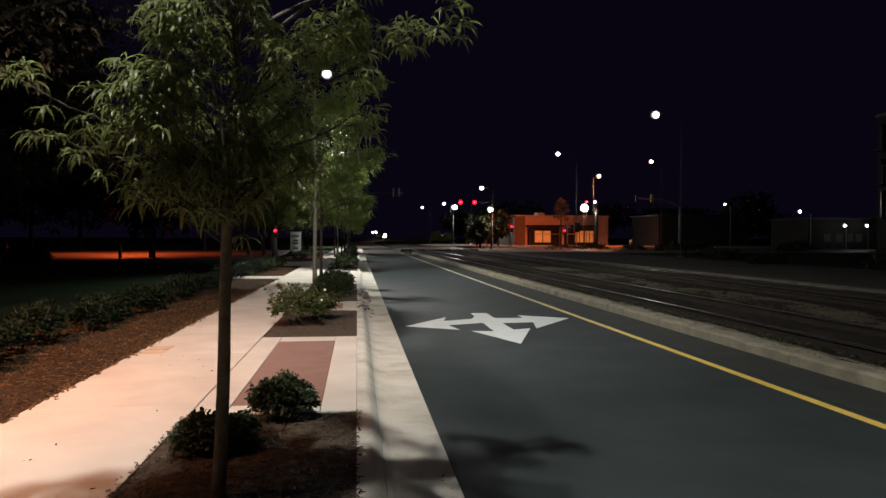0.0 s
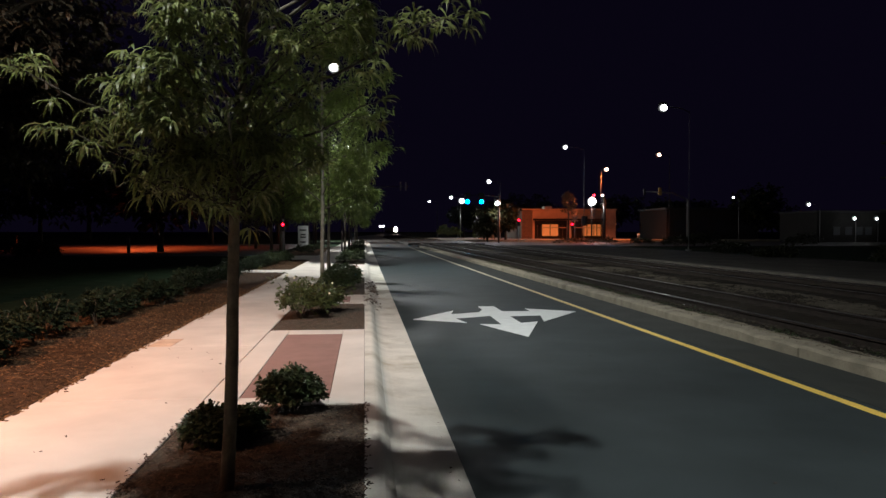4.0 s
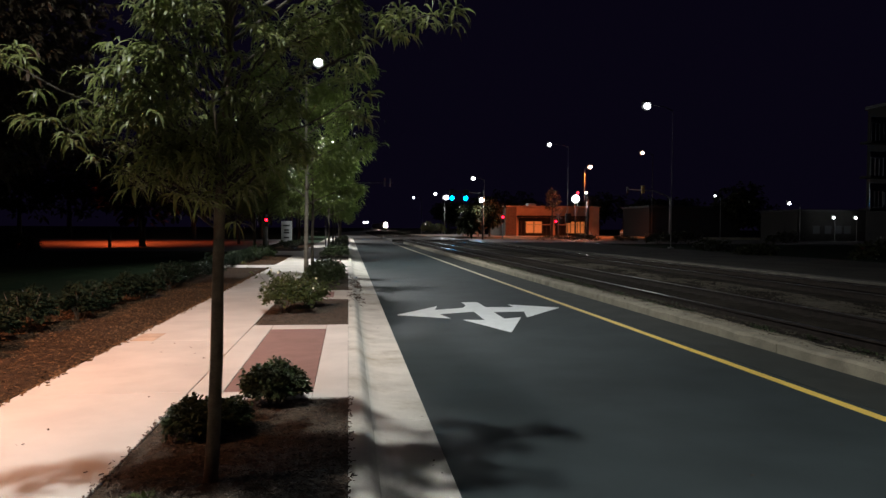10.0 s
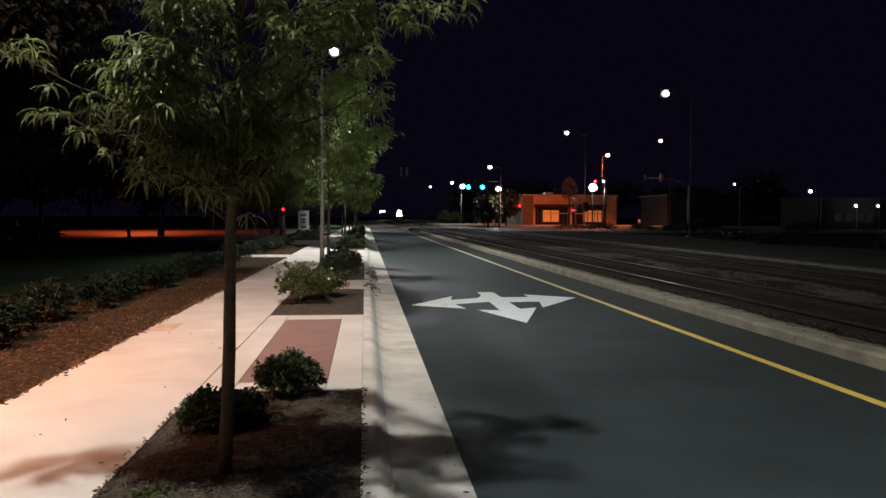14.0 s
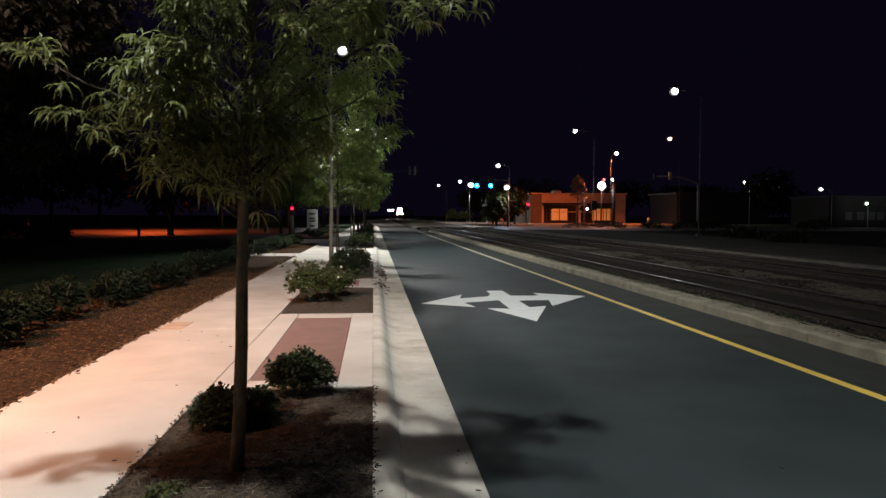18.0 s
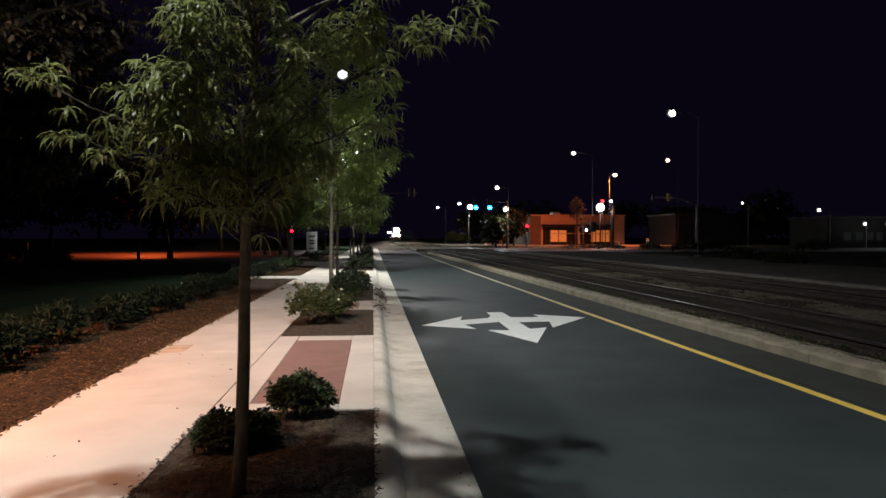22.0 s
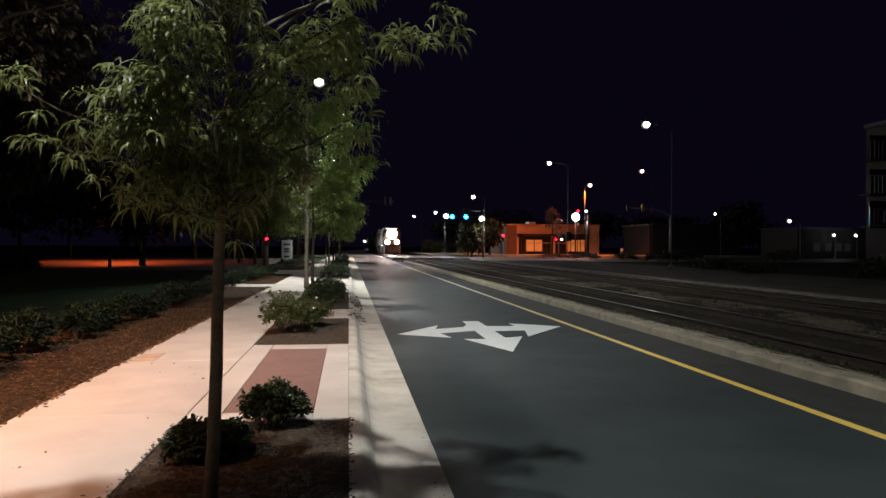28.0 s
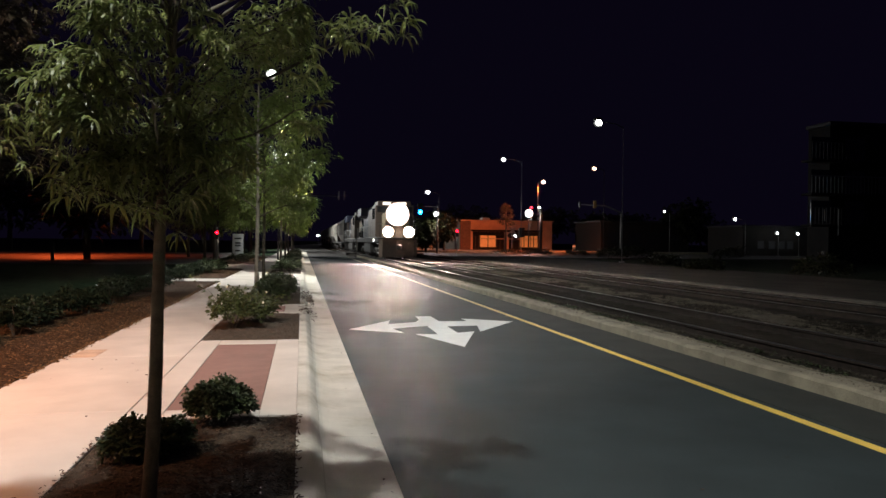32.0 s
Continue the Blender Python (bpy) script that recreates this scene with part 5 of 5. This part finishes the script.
# ---- train ----
M_LOCO = material("dark_blue_loco_paint", (0.035, 0.045, 0.075), 0.45, 0.2, 2.0, 30, 0.1, stain=0.4, stain_color=(0.05, 0.04, 0.03))
M_NOSE = material("yellow_grey_loco_paint", (0.45, 0.38, 0.27), 0.45, 0.12, 2.0, 30, 0.1, stain=0.3, stain_color=(0.2, 0.14, 0.09))
M_CAB = material("brown_grey_loco_paint", (0.10, 0.075, 0.06), 0.5, 0.2, 2.0, 30, 0.1, stain=0.4, stain_color=(0.06, 0.045, 0.035))
M_GREY_LOCO = material("grey_loco_paint", (0.35, 0.35, 0.34), 0.5, 0.12, 2.0, 30, 0.1, stain=0.4, stain_color=(0.15, 0.12, 0.1))
M_UNDER = material("sooty_running_gear", (0.03, 0.027, 0.025), 0.8, 0.3, 4.0, 40, 0.3)
M_HOPPER = material("pale_hopper_paint", (0.42, 0.40, 0.36), 0.6, 0.15, 0.7, 20, 0.1, island=0.15, stain=0.6, stain_color=(0.2, 0.12, 0.07), stain_scale=0.5)
G_BOARD = glowing("number_board_glass", (1.0, 0.86, 0.75), 1.5)
G_STEP = glowing("step_light_glass", (1.0, 0.95, 0.85), 8)


def wheelset(parent, y, r=0.5):
    ob = new("wheelset", WHEELS)
    ob.parent = parent
    ob.matrix_basis = pose(0, y, r)
    return ob


bm = bmesh.new()
for s in (-1, 1):
    tube(bm, [(s * 0.69, 0, 0), (s * 0.72, 0, 0), (s * 0.721, 0, 0), (s * 0.83, 0, 0)], [0.53, 0.53, 0.5, 0.5], 20)
    box(bm, s * 0.835 - 0.01, s * 0.835 + 0.01, -0.06, 0.06, -0.4, 0.4)
    box(bm, s * 0.835 - 0.008, s * 0.835 + 0.008, -0.4, 0.4, -0.06, 0.06)
tube(bm, [(-0.75, 0, 0), (0.75, 0, 0)], [0.09, 0.09], 10)
WHEELS = mesh_of("wheelset", bm, M_UNDER)


def locomotive(label, lit):
    t = thing("locomotive", label, "locomotive", "train")
    body = M_LOCO
    part("underframe", box(bmesh.new(), -1.5, 1.5, -10.6, 10.6, 1.25, 1.6, 0.03), M_UNDER, t)
    part("walkway", box(bmesh.new(), -1.54, 1.54, -10.4, 10.4, 1.6, 1.66), M_GREY_LOCO, t)
    bm = bmesh.new()
    flat_shape(bm, [(-1.45, -10.62), (1.45, -10.62), (1.2, -11.0), (-1.2, -11.0)], 0.18, 1.5)
    part("pilot", bm, M_CAB, t)
    part("anticlimber", box(bmesh.new(), -1.3, 1.3, -11.05, -10.5, 1.5, 1.62, 0.02), M_UNDER, t)
    part("coupler", box(bmesh.new(), -0.15, 0.15, -11.5, -10.9, 0.75, 1.1, 0.04), M_UNDER, t)
    part("rear_plate", box(bmesh.new(), -1.45, 1.45, 10.6, 10.8, 0.25, 1.6, 0.02), M_UNDER, t)
    # nose with sloped top
    bm = bmesh.new()
    lo = [bm.verts.new(p) for p in ((-1.0, -10.15, 1.66), (1.0, -10.15, 1.66), (1.0, -8.4, 1.66), (-1.0, -8.4, 1.66))]
    mid = [bm.verts.new(p) for p in ((-0.95, -10.0, 3.0), (0.95, -10.0, 3.0), (1.0, -8.4, 3.45), (-1.0, -8.4, 3.45))]
    top = [bm.verts.new(p) for p in ((-0.75, -9.7, 3.35), (0.75, -9.7, 3.35), (0.85, -8.4, 3.6), (-0.85, -8.4, 3.6))]
    for a, b in ((lo, mid), (mid, top)):
        for k in range(4):
            bm.faces.new((a[k], a[(k + 1) % 4], b[(k + 1) % 4], b[k]))
    bm.faces.new(lo[::-1])
    bm.faces.new(top)
    bmesh.ops.bevel(bm, geom=list(bm.edges), offset=0.06, segments=2, affect="EDGES")
    nose = part("nose", bm, M_NOSE, t, "yellowish painted nose")
    part("nose_door", box(bmesh.new(), -0.9, -0.35, -10.16, -10.1, 1.7, 2.9, 0.02), M_CAB, nose)
    bm = bmesh.new()
    flat_shape(bm, [(-1.5, -8.4), (1.5, -8.4), (1.5, -5.6), (-1.5, -5.6)], 1.66, 4.15)
    flat_shape(bm, [(-1.3, -8.3), (1.3, -8.3), (1.3, -5.6), (-1.3, -5.6)], 4.15, 4.5)
    bmesh.ops.bevel(bm, geom=[e for e in bm.edges], offset=0.04, segments=1, affect="EDGES")
    cab = part("cab", bm, M_CAB, t)
    for x0, x1 in ((-1.35, -0.15), (0.15, 1.35)):
        part("windscreen", box(bmesh.new(), x0, x1, -8.43, -8.39, 3.62, 4.08, 0.01), M_GLASS, cab)
    for s in (-1, 1):
        for y0 in (-8.0, -6.9):
            part("side_window", box(bmesh.new(), s * 1.5 - 0.02, s * 1.5 + 0.02, y0, y0 + 0.85, 3.1, 3.95, 0.01), M_GLASS, cab)
        part("number_board", box(bmesh.new(), s * 0.62 - 0.3, s * 0.62 + 0.3, -8.4, -8.3, 4.2, 4.42, 0.01), G_BOARD if lit else M_SIGN, cab)
    part("hood", box(bmesh.new(), -0.92, 0.92, -5.6, 9.9, 1.66, 4.3, 0.08), body, t)
    part("inverter_cabinet", box(bmesh.new(), -1.5, -0.92, -5.6, -2.2, 1.66, 3.9, 0.05), M_CAB, t)
    part("radiator", box(bmesh.new(), -1.55, 1.55, 5.2, 9.6, 3.75, 4.55, 0.06), body, t)
    for y in (6.0, 7.4, 8.8):
        part("radiator_fan", tube(bmesh.new(), [(0, y, 4.5), (0, y, 4.65)], [0.6, 0.6], 16), M_UNDER, t)
    part("exhaust_stack", box(bmesh.new(), -0.4, 0.4, 1.0, 1.8, 4.3, 4.6, 0.03), M_UNDER, t)
    part("dynamic_brake_hatch", box(bmesh.new(), -0.98, 0.98, -4.8, -1.0, 3.5, 4.5, 0.05), body, t)
    part("stripe", box(bmesh.new(), -0.935, 0.935, -1.8, 9.7, 2.3, 2.7), M_NOSE, t)
    for s in (-1, 1):
        for i in range(9):
            part("hood_door", box(bmesh.new(), s * 0.925 - 0.015, s * 0.925 + 0.015, -0.8 + i * 1.1, 0.15 + i * 1.1, 1.8, 3.3, 0.01), body, t)
        part("fuel_tank", box(bmesh.new(), min(0, s * 1.4), max(0, s * 1.4), -3.2, 3.2, 0.3, 1.25, 0.15), M_UNDER, t)
        bm = bmesh.new()
        line = [(s * 1.5, -5.4, 2.65), (s * 1.5, 10.2, 2.65)]
        tube(bm, line, [0.025, 0.025], 6)
        for i in range(10):
            tube(bm, [(s * 1.5, -5.4 + i * 1.73, 1.66), (s * 1.5, -5.4 + i * 1.73, 2.65)], [0.02, 0.02], 6)
        part("handrail", bm, M_GREY_LOCO, t)
        bm = bmesh.new()
        tube(bm, [(s * 1.35, -10.5, 1.6), (s * 1.35, -10.5, 2.7), (s * 1.4, -8.5, 2.7)], [0.025] * 3, 6)
        tube(bm, [(s * 0.45, -10.5, 1.6), (s * 0.45, -10.5, 2.6), (s * 1.35, -10.5, 2.7)], [0.025] * 3, 6)
        part("front_handrail", bm, M_UNDER, t)
        for z in (0.45, 0.8, 1.15):
            part("step", box(bmesh.new(), s * 1.3 - 0.22, s * 1.3 + 0.22, -10.6, -10.25, z, z + 0.04), M_SIGN, t)
        part("step_light", dome(bmesh.new(), s * 1.53, -7.6, 1.42, 0.03, 0.1, 0.1), G_STEP if lit else M_GLASS, t)
        part("ditch_light_box", box(bmesh.new(), s * 0.78 - 0.2, s * 0.78 + 0.2, -10.75, -10.5, 1.66, 2.3, 0.03), M_UNDER, t)
        # ditch dish and lens oversized, their glare built into the shape
        part("ditch_glare_dish", tube(bmesh.new(), [(s * 0.78, -10.93, 2.05), (s * 0.78, -10.74, 2.05)], [0.45, 0.26], 16), M_SIGN, t)
        part("ditch_light", dome(bmesh.new(), s * 0.78, -10.94, 2.05, 0.44, 0.12, 0.44, 20, 10), G_DITCH_GLARE if lit else M_GLASS, t)
        for yb in (-6.6, 6.6):
            bm = bmesh.new()
            box(bm, s * 1.0, s * 1.12, yb - 2.6, yb + 2.6, 0.62, 0.86, 0.03)
            for dy in (-1.95, 0, 1.95):
                box(bm, s * 1.02, s * 1.2, yb + dy - 0.18, yb + dy + 0.18, 0.36, 0.72, 0.03)
            part("bogie_frame", bm, M_UNDER, t)
    # headlight lens and dish far larger than real ones, standing for glare
    part("headlight_box", box(bmesh.new(), -0.6, 0.6, -9.95, -9.0, 2.95, 4.0, 0.12), M_CAB, nose)
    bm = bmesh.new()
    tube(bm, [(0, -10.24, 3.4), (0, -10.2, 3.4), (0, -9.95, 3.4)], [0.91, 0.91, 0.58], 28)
    part("reflector", bm, M_SIGN, nose, "oversized white dish that widens the headlight's glare")
    part("headlight", dome(bmesh.new(), 0, -10.25, 3.4, 0.90, 0.2, 0.90, 28, 14), G_HEAD_GLARE if lit else M_GLASS, nose)
    sets = [wheelset(t, yb + dy) for yb in (-6.6, 6.6) for dy in (-1.95, 0, 1.95)]
    return t, sets


def hopper(label):
    t = thing("hopper_car", label, "railway car", "train")
    bm = bmesh.new()
    lo = [(-1.0, -5.0), (1.0, -5.0), (1.0, 5.0), (-1.0, 5.0)]
    rings = []
    for z, w, l in ((1.5, 1.1, 5.2), (2.2, 1.52, 7.2), (4.0, 1.52, 7.9), (4.45, 1.1, 7.9), (4.6, 0.5, 7.9)):
        rings.append([bm.verts.new(p) for p in ((-w, -l, z), (w, -l, z), (w, l, z), (-w, l, z))])
    for a, b in zip(rings, rings[1:]):
        for k in range(4):
            bm.faces.new((a[k], a[(k + 1) % 4], b[(k + 1) % 4], b[k]))
    bm.faces.new(rings[0][::-1])
    bm.faces.new(rings[-1])
    part("body", bm, M_HOPPER, t)
    part("sill", box(bmesh.new(), -1.45, 1.45, -8.6, 8.6, 1.0, 1.25, 0.03), M_UNDER, t)
    for s in (-1, 1):
        for i in range(9):
            part("rib", box(bmesh.new(), min(s * 1.5, s * 1.58), max(s * 1.5, s * 1.58), -7.0 + i * 1.75, -6.86 + i * 1.75, 2.2, 4.0), M_HOPPER, t)
        part("end_ladder", box(bmesh.new(), s * 1.3 - 0.2, s * 1.3 + 0.2, -8.5, -8.42, 1.2, 4.2), M_UNDER, t)
    for y in (-3.4, 0, 3.4):
        bm = bmesh.new()
        a = [bm.verts.new(p) for p in ((-1.1, y - 1.5, 1.5), (1.1, y - 1.5, 1.5), (1.1, y + 1.5, 1.5), (-1.1, y + 1.5, 1.5))]
        b = [bm.verts.new(p) for p in ((-0.5, y - 0.4, 0.5), (0.5, y - 0.4, 0.5), (0.5, y + 0.4, 0.5), (-0.5, y + 0.4, 0.5))]
        for k in range(4):
            bm.faces.new((a[k], a[(k + 1) % 4], b[(k + 1) % 4], b[k]))
        bm.faces.new(a)
        bm.faces.new(b[::-1])
        part("hopper_outlet", bm, M_HOPPER, t)
    for y in (-6.9, 6.9):
        for dy in (-0.9, 0.9):
            wheelset(t, y + dy)
        part("bogie_frame", box(bmesh.new(), -1.1, 1.1, y - 1.3, y + 1.3, 0.45, 0.75, 0.03), M_UNDER, t)
    return t


RAIL_TOP = 0.258
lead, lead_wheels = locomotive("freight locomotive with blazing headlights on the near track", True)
second, second_wheels = locomotive("second dark freight locomotive coupled behind the first", False)
cars = [hopper("pale covered hopper car with rust streaks")]
for i in range(9):
    cars.append(copy_thing(cars[0], Matrix()))
# distance of each vehicle's middle behind the leading nose, and half its bogie spacing
ROLLING = [(lead, 10.2, 6.6), (second, 33.2, 6.6)] + [(c, 54.0 + 18.2 * i, 6.9) for i, c in enumerate(cars)]


def nose_at(t):
    """How far up the line the leading nose is."""
    return 55.5 + 16.9 * (32.0 - t)


def motions():
    times = [k * 1.0 for k in range(33)]
    for ob, back, half in ROLLING:
        rows = []
        for t in times:
            y = nose_at(t) + back
            x0, x1 = track_x(y - half), track_x(y + half)
            turn = math.degrees(math.atan2(x0 - x1, 2 * half))
            rows.append((t, pose((x0 + x1) / 2, y, RAIL_TOP, 0, 0, turn)))
        walk(ob, rows)
    step = 1.0 / FPS
    spin = math.degrees(16.9 * step / 0.5)
    for w in lead_wheels + second_wheels:
        y = w.matrix_basis.translation.y
        walk(w, [(i * step, pose(0, y, 0.5, spin * i, 0, 0)) for i in range(961)])
    # the crossing lenses blink by turns, 0.7 s each
    rows = [[(0.0, pose(0, 0, -0.5))], [(0.0, pose(0, 0, 0))]]
    for k in range(-5, 41):
        t = 3.97 + 0.7065 * k
        if 0.1 < t < 31.95:
            for side in (0, 1):
                shut = (k + side) % 2 == 1
                rows[side] += [(t - 0.03, pose(0, 0, -0.5 if shut else 0)), (t + 0.03, pose(0, 0, 0 if shut else -0.5))]
    for side in (0, 1):
        rows[side].append((32.0, rows[side][-1][1]))
        walk(FLASHERS[side], rows[side])
    for s in SHUTTERS:
        walk(s, [(0.0, pose(0, 0, -0.4)), (1.6, pose(0, 0, -0.4)), (1.7, pose(0, 0, 0.4)), (32.0, pose(0, 0, 0.4))])


motions()
